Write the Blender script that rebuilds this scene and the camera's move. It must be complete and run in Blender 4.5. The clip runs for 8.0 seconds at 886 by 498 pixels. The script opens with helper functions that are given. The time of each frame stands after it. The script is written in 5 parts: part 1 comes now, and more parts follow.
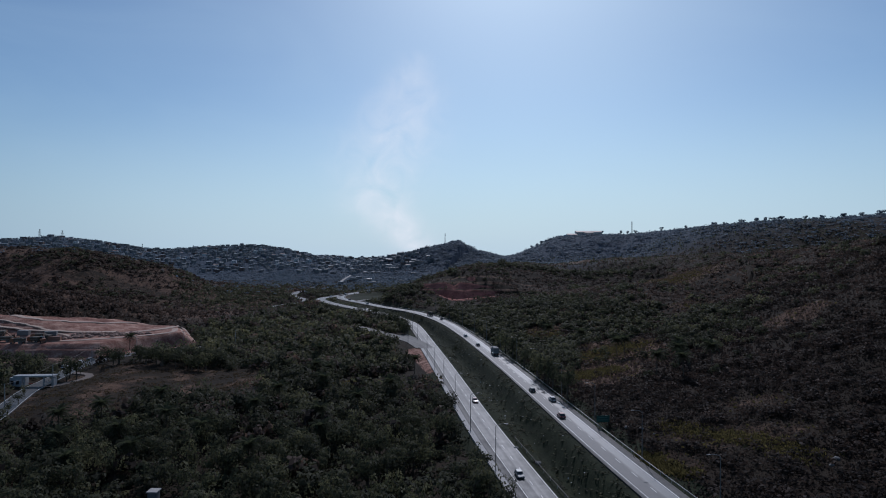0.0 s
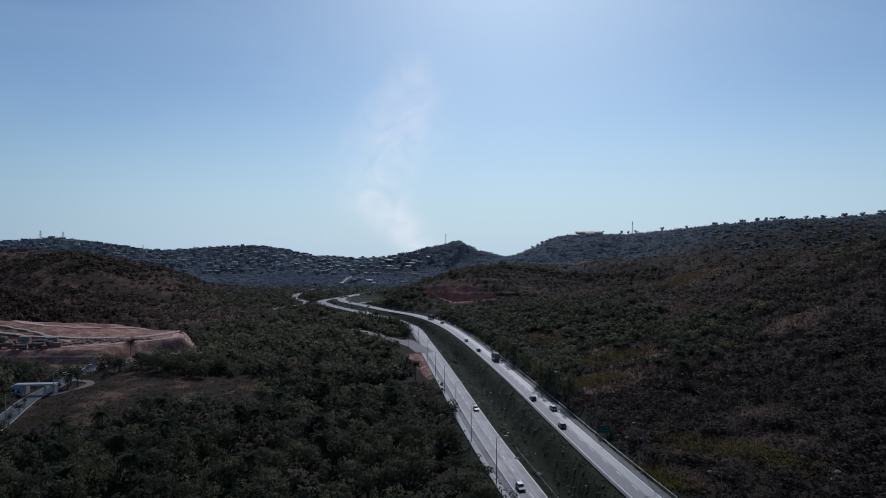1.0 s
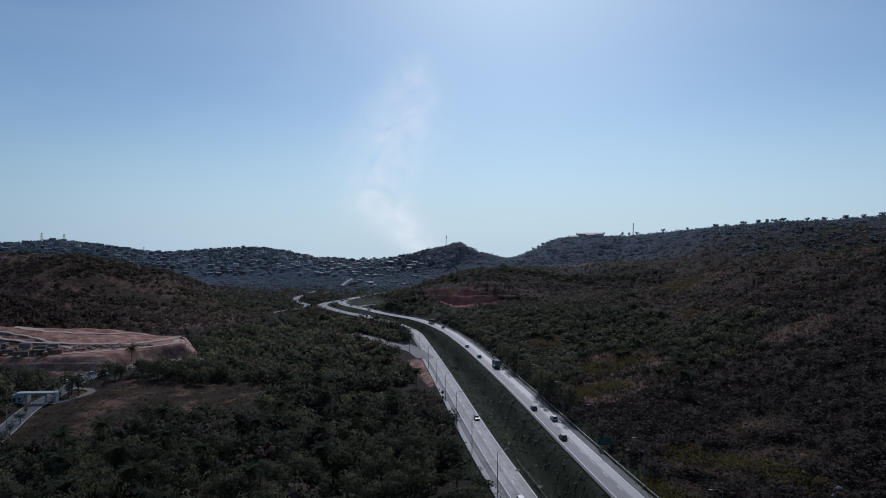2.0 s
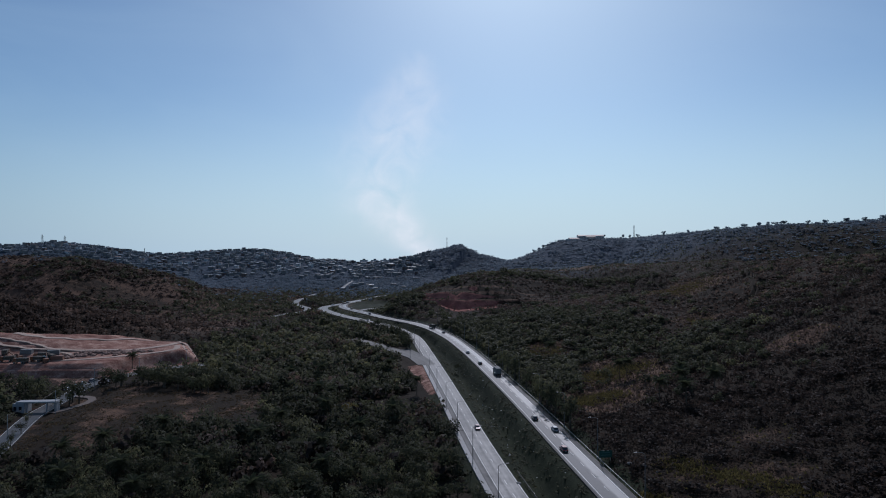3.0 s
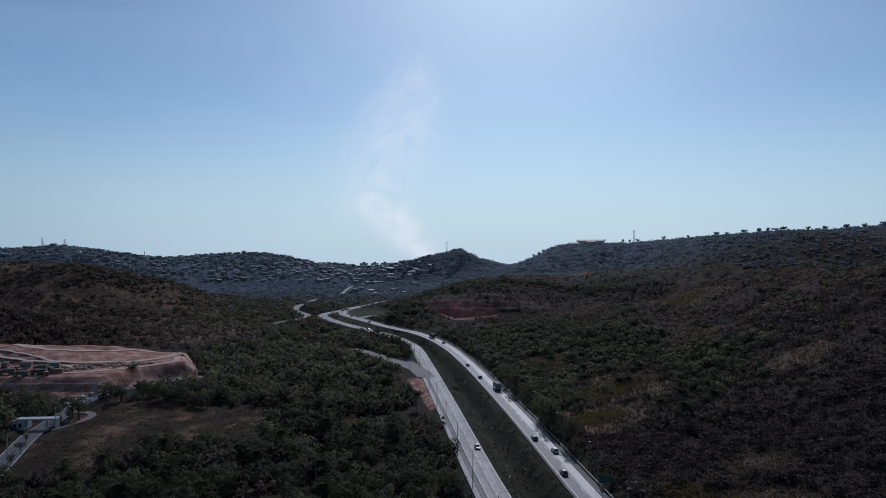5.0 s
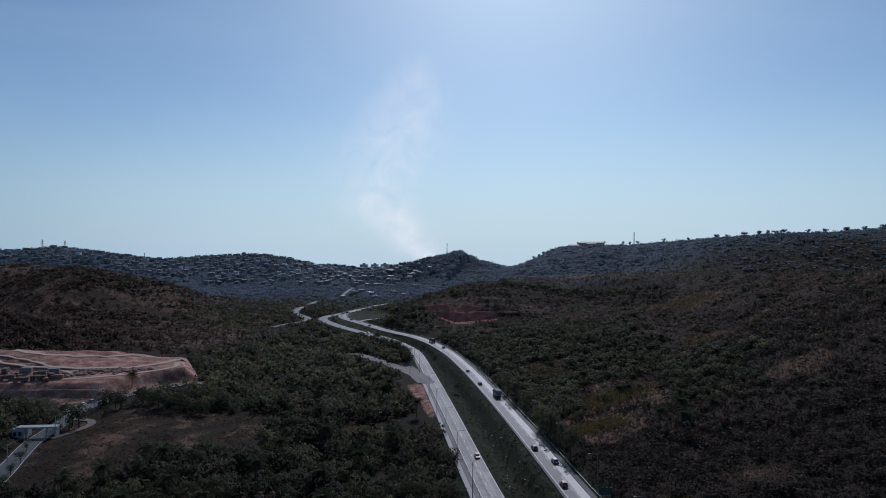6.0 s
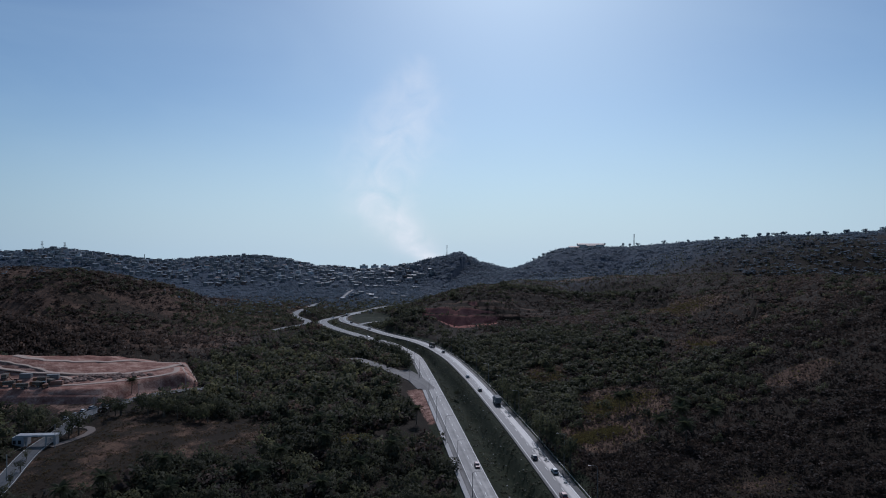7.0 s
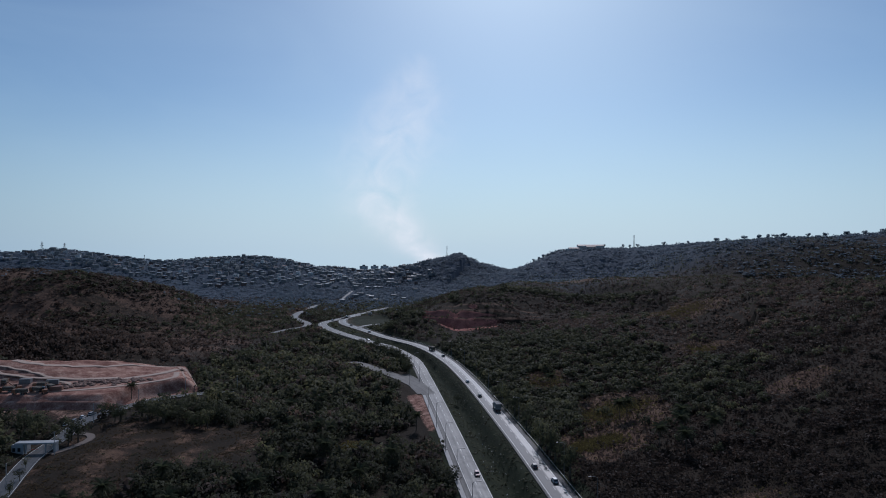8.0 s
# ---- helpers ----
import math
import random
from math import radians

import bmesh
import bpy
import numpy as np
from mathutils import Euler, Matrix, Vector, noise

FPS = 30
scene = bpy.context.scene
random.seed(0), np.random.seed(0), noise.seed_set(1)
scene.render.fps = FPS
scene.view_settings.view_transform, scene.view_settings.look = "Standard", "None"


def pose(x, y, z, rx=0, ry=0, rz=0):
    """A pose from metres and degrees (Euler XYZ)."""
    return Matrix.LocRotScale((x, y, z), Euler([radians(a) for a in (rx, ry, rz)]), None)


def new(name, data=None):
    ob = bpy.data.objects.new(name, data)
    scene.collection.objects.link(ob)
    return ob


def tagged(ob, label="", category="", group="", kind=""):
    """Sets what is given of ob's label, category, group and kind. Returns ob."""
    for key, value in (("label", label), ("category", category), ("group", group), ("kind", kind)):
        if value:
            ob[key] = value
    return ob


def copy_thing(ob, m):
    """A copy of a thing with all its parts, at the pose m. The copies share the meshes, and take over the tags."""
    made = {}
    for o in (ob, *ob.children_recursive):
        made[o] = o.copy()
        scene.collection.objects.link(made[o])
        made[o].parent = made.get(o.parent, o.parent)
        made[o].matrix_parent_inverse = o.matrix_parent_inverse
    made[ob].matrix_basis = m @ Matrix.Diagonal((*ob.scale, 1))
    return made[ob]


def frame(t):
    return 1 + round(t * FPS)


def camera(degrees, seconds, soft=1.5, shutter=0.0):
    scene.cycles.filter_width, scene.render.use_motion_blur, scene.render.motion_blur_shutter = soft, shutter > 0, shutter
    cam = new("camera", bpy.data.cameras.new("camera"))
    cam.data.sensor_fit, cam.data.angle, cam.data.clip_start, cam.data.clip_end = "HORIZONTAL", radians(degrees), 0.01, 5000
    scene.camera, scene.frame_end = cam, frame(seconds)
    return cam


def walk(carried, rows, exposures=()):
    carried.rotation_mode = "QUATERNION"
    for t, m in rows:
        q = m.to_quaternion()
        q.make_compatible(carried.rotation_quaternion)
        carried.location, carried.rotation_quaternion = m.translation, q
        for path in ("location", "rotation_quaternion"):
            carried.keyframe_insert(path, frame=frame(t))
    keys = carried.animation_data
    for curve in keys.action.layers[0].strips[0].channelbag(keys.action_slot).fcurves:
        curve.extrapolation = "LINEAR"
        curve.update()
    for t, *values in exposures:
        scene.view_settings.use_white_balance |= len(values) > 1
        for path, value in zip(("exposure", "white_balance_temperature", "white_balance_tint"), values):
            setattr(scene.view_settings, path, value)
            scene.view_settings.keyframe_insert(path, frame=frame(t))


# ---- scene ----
# ---- camera: a drone that climbs 28 m straight up, looking level up the valley ----
cam = camera(73.6, 8.0, soft=1.0)
PATH = [
    (0, pose(0.13, -0.33, 52.00, 90.082, -0.082, -0.180)),
    (0.5, pose(0.25, -0.35, 53.72, 90.017, 0.012, -0.146)),
    (1, pose(0.24, -0.15, 55.52, 89.962, 0.073, -0.118)),
    (1.5, pose(0.29, -0.08, 57.32, 89.935, 0.102, -0.081)),
    (3, pose(0.14, 0.01, 62.66, 89.962, 0.076, 0.002)),
    (3.5, pose(0.09, 0.04, 64.40, 89.997, 0.067, 0.001)),
    (4, pose(0.07, -0.01, 66.14, 90.021, 0.027, -0.000)),
    (4.5, pose(-0.03, 0.01, 67.90, 90.025, -0.013, -0.009)),
    (6, pose(-0.02, -0.01, 73.14, 90.034, -0.100, -0.000)),
    (6.5, pose(-0.05, 0.11, 74.87, 90.026, -0.123, -0.008)),
    (7, pose(-0.07, 0.15, 76.67, 90.013, -0.146, -0.007)),
    (7.5, pose(-0.09, 0.31, 78.39, 89.976, -0.168, -0.008)),
    (8, pose(-0.12, 0.45, 80.00, 89.949, -0.175, -0.018)),
]
walk(cam, PATH, exposures=[(0, 0.0, 5700, 14), (8, 0.0, 5700, 14)])


# ---- light: high sun ahead, a little to the right, in a hazy blue sky ----
SUN_ELEVATION, SUN_AZIMUTH = radians(39), radians(7)
world = bpy.data.worlds.new("sky")
scene.world = world
world.use_nodes = True
wn, wl = world.node_tree.nodes, world.node_tree.links
sky = wn.new("ShaderNodeTexSky")
sky.sky_type, sky.sun_disc = "NISHITA", False
sky.sun_elevation, sky.sun_rotation = SUN_ELEVATION, SUN_AZIMUTH
sky.altitude, sky.air_density, sky.dust_density, sky.ozone_density = 800, 1.0, 1.7, 1.2
# smoke haze that pales the sky towards the horizon, all round, brighter under the sun
way = wn.new("ShaderNodeTexCoord")
axes = wn.new("ShaderNodeSeparateXYZ")
wl.new(way.outputs["Generated"], axes.inputs[0])
low = wn.new("ShaderNodeMapRange")
low.interpolation_type = "SMOOTHSTEP"
low.inputs["From Min"].default_value, low.inputs["From Max"].default_value = -0.02, 0.26
low.inputs["To Min"].default_value, low.inputs["To Max"].default_value = 0.9, 0.0
wl.new(axes.outputs["Z"], low.inputs["Value"])
hazy = wn.new("ShaderNodeMix")
hazy.data_type = "RGBA"
toward = wn.new("ShaderNodeVectorMath")
toward.operation = "DOT_PRODUCT"
toward.inputs[1].default_value = (math.sin(SUN_AZIMUTH), math.cos(SUN_AZIMUTH), 0)
wl.new(way.outputs["Generated"], toward.inputs[0])
forward = wn.new("ShaderNodeMapRange")
forward.interpolation_type = "SMOOTHSTEP"
forward.inputs["From Min"].default_value, forward.inputs["From Max"].default_value = 0.55, 1.0
wl.new(toward.outputs["Value"], forward.inputs["Value"])
glow = wn.new("ShaderNodeMix")
glow.data_type = "RGBA"
glow.inputs["A"].default_value, glow.inputs["B"].default_value = (5.3, 6.1, 6.9, 1), (8.9, 9.3, 9.6, 1)
wl.new(forward.outputs[0], glow.inputs["Factor"])
wl.new(glow.outputs["Result"], hazy.inputs["B"])
wl.new(low.outputs[0], hazy.inputs["Factor"])
wl.new(sky.outputs[0], hazy.inputs["A"])
tint = wn.new("ShaderNodeMix")
tint.data_type, tint.blend_type = "RGBA", "MULTIPLY"
tint.inputs["Factor"].default_value, tint.inputs["B"].default_value = 1.0, (0.84, 1.0, 1.02, 1)
# thin streaks of high cloud, all round
bands = wn.new("ShaderNodeMapping")
bands.inputs["Scale"].default_value = (1.0, 1.0, 3.2)
wl.new(way.outputs["Generated"], bands.inputs[0])
cirrus = wn.new("ShaderNodeTexNoise")
cirrus.inputs["Scale"].default_value, cirrus.inputs["Detail"].default_value, cirrus.inputs["Distortion"].default_value = 2.6, 4.0, 0.8
wl.new(bands.outputs[0], cirrus.inputs["Vector"])
veil = wn.new("ShaderNodeMapRange")
veil.inputs["From Min"].default_value, veil.inputs["From Max"].default_value = 0.42, 0.78
veil.inputs["To Min"].default_value, veil.inputs["To Max"].default_value = 0.0, 0.15
wl.new(cirrus.outputs[0], veil.inputs["Value"])
clouded = wn.new("ShaderNodeMix")
clouded.data_type = "RGBA"
clouded.inputs["B"].default_value = (8.2, 8.9, 9.6, 1)
wl.new(veil.outputs[0], clouded.inputs["Factor"])
wl.new(hazy.outputs["Result"], clouded.inputs["A"])
wl.new(clouded.outputs["Result"], tint.inputs["A"])
wl.new(tint.outputs["Result"], wn["Background"].inputs["Color"])
wn["Background"].inputs["Strength"].default_value = 0.068

sun_data = bpy.data.lights.new("sun", "SUN")
sun_data.energy, sun_data.angle, sun_data.color = 2.2, radians(0.6), (1.0, 0.945, 0.92)
sun = new("sun", sun_data)
sun_way = Vector((math.sin(SUN_AZIMUTH) * math.cos(SUN_ELEVATION), math.cos(SUN_AZIMUTH) * math.cos(SUN_ELEVATION), math.sin(SUN_ELEVATION)))
sun.rotation_euler = (-sun_way).to_track_quat("-Z", "Y").to_euler()
sun.location = (100, 400, 600)


# ---- materials ----
def material(name, base=(0.5, 0.5, 0.5), rough=0.7, metal=0.0):
    """A principled material; returns it with its nodes, links and shader."""
    m = bpy.data.materials.new(name)
    m.use_nodes = True
    n, l = m.node_tree.nodes, m.node_tree.links
    s = n["Principled BSDF"]
    s.inputs["Base Color"].default_value = (*base, 1)
    s.inputs["Roughness"].default_value, s.inputs["Metallic"].default_value = rough, metal
    return m, n, l, s


def grain(n, l, scale, detail=4.0, rough=0.6, coords="Object", stretch=None):
    """A noise value at a real-world scale (features per metre)."""
    co = n.new("ShaderNodeTexCoord")
    t = n.new("ShaderNodeTexNoise")
    t.inputs["Scale"].default_value, t.inputs["Detail"].default_value, t.inputs["Roughness"].default_value = scale, detail, rough
    if stretch:
        mp = n.new("ShaderNodeMapping")
        mp.inputs["Scale"].default_value = stretch
        l.new(co.outputs[coords], mp.inputs[0])
        l.new(mp.outputs[0], t.inputs["Vector"])
    else:
        l.new(co.outputs[coords], t.inputs["Vector"])
    return t.outputs[0]


def ramp(n, l, value, stops):
    r = n.new("ShaderNodeValToRGB")
    e = r.color_ramp.elements
    while len(e) < len(stops):
        e.new(0.5)
    for k, (p, c) in zip(e, stops):
        k.position, k.color = p, (*c, 1)
    l.new(value, r.inputs[0])
    return r.outputs[0]


def mix(n, l, fac, a, b, how="MIX"):
    x = n.new("ShaderNodeMix")
    x.data_type, x.blend_type = "RGBA", how
    for socket, v in ((x.inputs["Factor"], fac), (x.inputs["A"], a), (x.inputs["B"], b)):
        if isinstance(v, (int, float)):
            socket.default_value = v
        elif isinstance(v, tuple):
            socket.default_value = (*v, 1)
        else:
            l.new(v, socket)
    return x.outputs["Result"]


def math_node(n, l, op, a, b=0.0, clamp=False):
    x = n.new("ShaderNodeMath")
    x.operation, x.use_clamp = op, clamp
    for socket, v in zip(x.inputs, (a, b)):
        if isinstance(v, (int, float)):
            socket.default_value = v
        else:
            l.new(v, socket)
    return x.outputs[0]


def bump(n, l, s, value, strength, distance):
    b = n.new("ShaderNodeBump")
    b.inputs["Strength"].default_value, b.inputs["Distance"].default_value = strength, distance
    l.new(value, b.inputs["Height"])
    l.new(b.outputs[0], s.inputs["Normal"])


def plain(name, base, rough=0.6, metal=0.0, wear=0.25, scale=3.0):
    """A painted or bare surface with dirt at two scales."""
    m, n, l, s = material(name, base, rough, metal)
    big, fine = grain(n, l, scale * 0.3, 3), grain(n, l, scale * 4, 5)
    dirt = math_node(n, l, "MULTIPLY", big, fine)
    fac = math_node(n, l, "MULTIPLY", dirt, wear * 2.5, True)
    dark = tuple(0.45 * v + 0.02 for v in base)
    l.new(mix(n, l, fac, tuple(base), dark), s.inputs["Base Color"])
    l.new(math_node(n, l, "MULTIPLY_ADD", fine, 0.2), s.inputs["Roughness"])
    s.inputs["Roughness"].links[0].from_node.inputs[2].default_value = max(rough - 0.1, 0.02)
    return m


def ground_material():
    m, n, l, s = material("ground", rough=0.95)
    cover = n.new("ShaderNodeVertexColor")
    cover.layer_name = "cover"
    sep = n.new("ShaderNodeSeparateColor")
    l.new(cover.outputs["Color"], sep.inputs[0])
    big, mid, fine = grain(n, l, 0.02, 4), grain(n, l, 0.15, 5, 0.65), grain(n, l, 1.3, 5, 0.7)
    scrub = mix(n, l, mid, ramp(n, l, big, [(0.35, (0.011, 0.008, 0.005)), (0.65, (0.029, 0.020, 0.013))]), ramp(n, l, fine, [(0.38, (0.008, 0.006, 0.004)), (0.62, (0.036, 0.024, 0.015))]))
    dry = ramp(n, l, mix(n, l, 0.5, mid, fine), [(0.38, (0.036, 0.021, 0.015)), (0.5, (0.082, 0.047, 0.032)), (0.62, (0.140, 0.086, 0.054))])
    # ground of the far hills, bluish distance haze mixed into its colour
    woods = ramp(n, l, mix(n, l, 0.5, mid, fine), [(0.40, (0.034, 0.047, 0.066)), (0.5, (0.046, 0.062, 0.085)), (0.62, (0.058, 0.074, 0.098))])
    red = ramp(n, l, mix(n, l, 0.5, mid, fine), [(0.35, (0.12, 0.046, 0.036)), (0.52, (0.27, 0.105, 0.082)), (0.68, (0.44, 0.20, 0.155))])
    verge = ramp(n, l, mix(n, l, 0.5, mid, fine), [(0.32, (0.007, 0.010, 0.005)), (0.52, (0.018, 0.023, 0.011)), (0.7, (0.045, 0.044, 0.022))])
    lanes = grain(n, l, 0.06, 5, 0.65, "Object", (0.5, 4.0, 1.0))
    soil = ramp(n, l, mix(n, l, 0.3, mix(n, l, 0.3, mid, lanes), fine), [(0.40, (0.12, 0.050, 0.038)), (0.49, (0.235, 0.120, 0.090)), (0.58, (0.40, 0.255, 0.195))])

    def edge(value):
        ragged = math_node(n, l, "ADD", value, math_node(n, l, "MULTIPLY", math_node(n, l, "SUBTRACT", mix(n, l, 0.5, mid, fine), 0.5), 1.3))
        r = n.new("ShaderNodeMapRange")
        r.inputs["From Min"].default_value, r.inputs["From Max"].default_value = 0.38, 0.62
        l.new(ragged, r.inputs["Value"])
        return r.outputs[0]

    # the haze-blue tone replaces the scrub colour by distance
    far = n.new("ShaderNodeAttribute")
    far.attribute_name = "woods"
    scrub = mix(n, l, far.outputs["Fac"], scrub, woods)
    c = mix(n, l, edge(math_node(n, l, "SUBTRACT", 1.0, cover.outputs["Alpha"])), scrub, verge)
    c = mix(n, l, edge(sep.outputs["Blue"]), c, dry)
    c = mix(n, l, edge(sep.outputs["Green"]), c, red)
    c = mix(n, l, edge(sep.outputs["Red"]), c, soil)
    l.new(c, s.inputs["Base Color"])
    s.inputs["Specular IOR Level"].default_value = 0.1
    bump(n, l, s, mix(n, l, 0.5, mid, fine), 0.6, 0.5)
    return m


def leaf_material(name, dark, mid_tone, light, glow=0.35):
    """Leaves that let some light through; tint runs from dark to light from plant to plant."""
    m, n, l, s = material(name, rough=0.75)
    at = n.new("ShaderNodeAttribute")
    at.attribute_name = "tint"
    geo = n.new("ShaderNodeNewGeometry")
    v = math_node(n, l, "ADD", math_node(n, l, "MULTIPLY", at.outputs["Fac"], 0.8), math_node(n, l, "MULTIPLY", geo.outputs["Random Per Island"], 0.14))
    colour = ramp(n, l, v, [(0.1, dark), (0.55, mid_tone), (0.95, light)])
    l.new(colour, s.inputs["Base Color"])
    s.inputs["Specular IOR Level"].default_value = 0.15
    tr = n.new("ShaderNodeBsdfTranslucent")
    l.new(colour, tr.inputs["Color"])
    mx = n.new("ShaderNodeMixShader")
    mx.inputs[0].default_value = glow
    l.new(s.outputs[0], mx.inputs[1])
    l.new(tr.outputs[0], mx.inputs[2])
    l.new(mx.outputs[0], n["Material Output"].inputs["Surface"])
    return m


def asphalt_material(name, tone, rough, polish=0.0):
    """Asphalt with patches, fine grain and lengthwise wheel tracks polished smoother."""
    m, n, l, s = material(name, rough=rough)
    at = n.new("ShaderNodeAttribute")
    at.attribute_name = "across"
    big, mid, fine = grain(n, l, 0.05, 3), grain(n, l, 0.5, 4), grain(n, l, 9, 4)
    tracks = n.new("ShaderNodeTexNoise")
    tracks.noise_dimensions = "1D"
    tracks.inputs["Scale"].default_value, tracks.inputs["Detail"].default_value = 0.85, 3
    l.new(at.outputs["Fac"], tracks.inputs["W"])
    dark, light = tuple(0.7 * v for v in tone), tuple(1.35 * v for v in tone)
    wear = mix(n, l, 0.4, mix(n, l, 0.5, big, mid), tracks.outputs[0])
    c = ramp(n, l, mix(n, l, 0.3, wear, fine), [(0.38, dark), (0.62, light)])
    l.new(c, s.inputs["Base Color"])
    r = n.new("ShaderNodeMapRange")
    r.inputs["From Min"].default_value, r.inputs["From Max"].default_value = 0.35, 0.65
    r.inputs["To Min"].default_value, r.inputs["To Max"].default_value = rough + 0.1, rough - 0.1
    side = n.new("ShaderNodeMapRange")
    side.interpolation_type = "SMOOTHSTEP"
    side.inputs["From Min"].default_value, side.inputs["From Max"].default_value = -2.2, 1.4
    side.inputs["To Min"].default_value, side.inputs["To Max"].default_value = -polish, polish
    l.new(at.outputs["Fac"], side.inputs["Value"])
    l.new(math_node(n, l, "ADD", wear, side.outputs[0]), r.inputs["Value"])
    l.new(r.outputs[0], s.inputs["Roughness"])
    bump(n, l, s, fine, 0.2, 0.02)
    return m


GROUND = ground_material()
LEAF_FOREST = leaf_material("forest_leaves", (0.040, 0.043, 0.027), (0.080, 0.084, 0.047), (0.155, 0.145, 0.072), 0.5)
LEAF_SCRUB = leaf_material("scrub_leaves", (0.022, 0.018, 0.016), (0.090, 0.064, 0.052), (0.180, 0.122, 0.090), 0.5)
# leaves of the distant plants, lightened and blued to stand for haze
LEAF_FAR = leaf_material("hazed_leaves", (0.108, 0.142, 0.182), (0.140, 0.180, 0.220), (0.176, 0.214, 0.250), 0.5)
LEAF_PALM = leaf_material("palm_fronds", (0.030, 0.036, 0.020), (0.055, 0.062, 0.034), (0.10, 0.10, 0.052), 0.5)
LEAF_GRASS = leaf_material("tall_grass", (0.055, 0.047, 0.020), (0.115, 0.096, 0.038), (0.20, 0.162, 0.066), 0.5)
LEAF_STRAW = leaf_material("field_straw", (0.050, 0.036, 0.024), (0.085, 0.062, 0.038), (0.15, 0.112, 0.062), 0.5)
BARK = plain("bark", (0.085, 0.065, 0.045), 0.9, 0, 0.5, 2)
ASPHALT = asphalt_material("asphalt", (0.039, 0.038, 0.040), 0.54, 0.3)
ASPHALT_OLD = asphalt_material("worn_asphalt", (0.040, 0.039, 0.040), 0.62)
SHOULDER = asphalt_material("shoulder_asphalt", (0.036, 0.032, 0.031), 0.75)
CONCRETE = plain("concrete", (0.36, 0.34, 0.32), 0.8, 0, 0.5, 1.0)
MARKING = plain("road_paint", (0.62, 0.61, 0.58), 0.6, 0, 0.7, 2.0)
STEEL = plain("galvanised_steel", (0.42, 0.43, 0.44), 0.45, 0.8, 0.4, 3)
POLE = plain("pole_steel", (0.16, 0.16, 0.165), 0.5, 0.5, 0.3, 2)
RAIL = plain("weathered_rail_steel", (0.24, 0.245, 0.25), 0.6, 0.6, 0.5, 3)
RAIL_OLD = plain("dull_rail_paint", (0.13, 0.115, 0.10), 0.8, 0, 0.5, 3)
WHITE = plain("white_plaster", (0.55, 0.55, 0.54), 0.7, 0, 0.3, 0.8)
BRICK = plain("bare_brick", (0.15, 0.10, 0.085), 0.9, 0, 0.5, 1.2)
PLASTER = plain("grey_plaster", (0.20, 0.195, 0.19), 0.85, 0, 0.5, 1.0)
ROOF = plain("fibre_cement_roof", (0.20, 0.195, 0.19), 0.42, 0, 0.5, 0.7)
TILE = plain("clay_tile_roof", (0.24, 0.12, 0.08), 0.6, 0, 0.5, 0.7)
DARK = plain("dark_opening", (0.02, 0.02, 0.022), 0.4)
RUBBER = plain("rubber", (0.02, 0.02, 0.02), 0.85)
DIRT = plain("dusty_earth", (0.15, 0.115, 0.095), 0.95, 0, 0.5, 0.8)
GLASS, _n, _l, _s = material("window_glass", (0.02, 0.022, 0.025), 0.06)
_s.inputs["Specular IOR Level"].default_value = 0.7


# ---- the lie of the land (plan in metres, y up the valley, x to the right) ----
def smooth(a, b, v):
    t = np.clip((v - a) / (b - a), 0, 1)
    return t * t * (3 - 2 * t)


def spline(points, step=3.0):
    """A smooth line through the given points, sampled about every step metres."""
    p = np.array(points, float)
    p = np.vstack([2 * p[0] - p[1], p, 2 * p[-1] - p[-2]])
    out = []
    for a, b, c, d in zip(p, p[1:], p[2:], p[3:]):
        k = max(2, int(np.linalg.norm(c - b) / step))
        t = np.arange(k)[:, None] / k
        out.append(0.5 * (2 * b + (c - a) * t + (2 * a - 5 * b + 4 * c - d) * t**2 + (3 * b - a - 3 * c + d) * t**3))
    return np.vstack([*out, p[-2:-1]])


def nearest(x, y, line):
    """Distance to a line of points, that line's height there, and the side (positive to its right)."""
    d, z, side = np.full(len(x), 1e9), np.empty(len(x)), np.empty(len(x))
    p = line[:: max(1, len(line) // 60)]
    p = np.vstack([p, line[-1:]])
    a, e = p[:-1], p[1:] - p[:-1]
    keep = (e[:, :2] ** 2).sum(1) > 1e-6
    for (ax, ay, az), (ex, ey, ez) in zip(a[keep], e[keep]):
        t = np.clip(((x - ax) * ex + (y - ay) * ey) / (ex * ex + ey * ey), 0, 1)
        gx, gy = x - ax - t * ex, y - ay - t * ey
        q = gx * gx + gy * gy
        k = q < d
        d[k], z[k] = q[k], az + t[k] * ez
        side[k] = gx[k] * ey - gy[k] * ex
    return np.sqrt(d), z, side


def near_line(x, y, line, reach):
    """As nearest(), for places within reach of the line's bounds; others lie far off."""
    d, z, side = np.full(len(x), 1e4), np.zeros(len(x)), np.ones(len(x))
    lo, hi = line[:, :2].min(0) - reach, line[:, :2].max(0) + reach
    k = (x > lo[0]) & (x < hi[0]) & (y > lo[1]) & (y < hi[1])
    if k.any():
        d[k], z[k], side[k] = nearest(x[k], y[k], line)
    return d, z, side


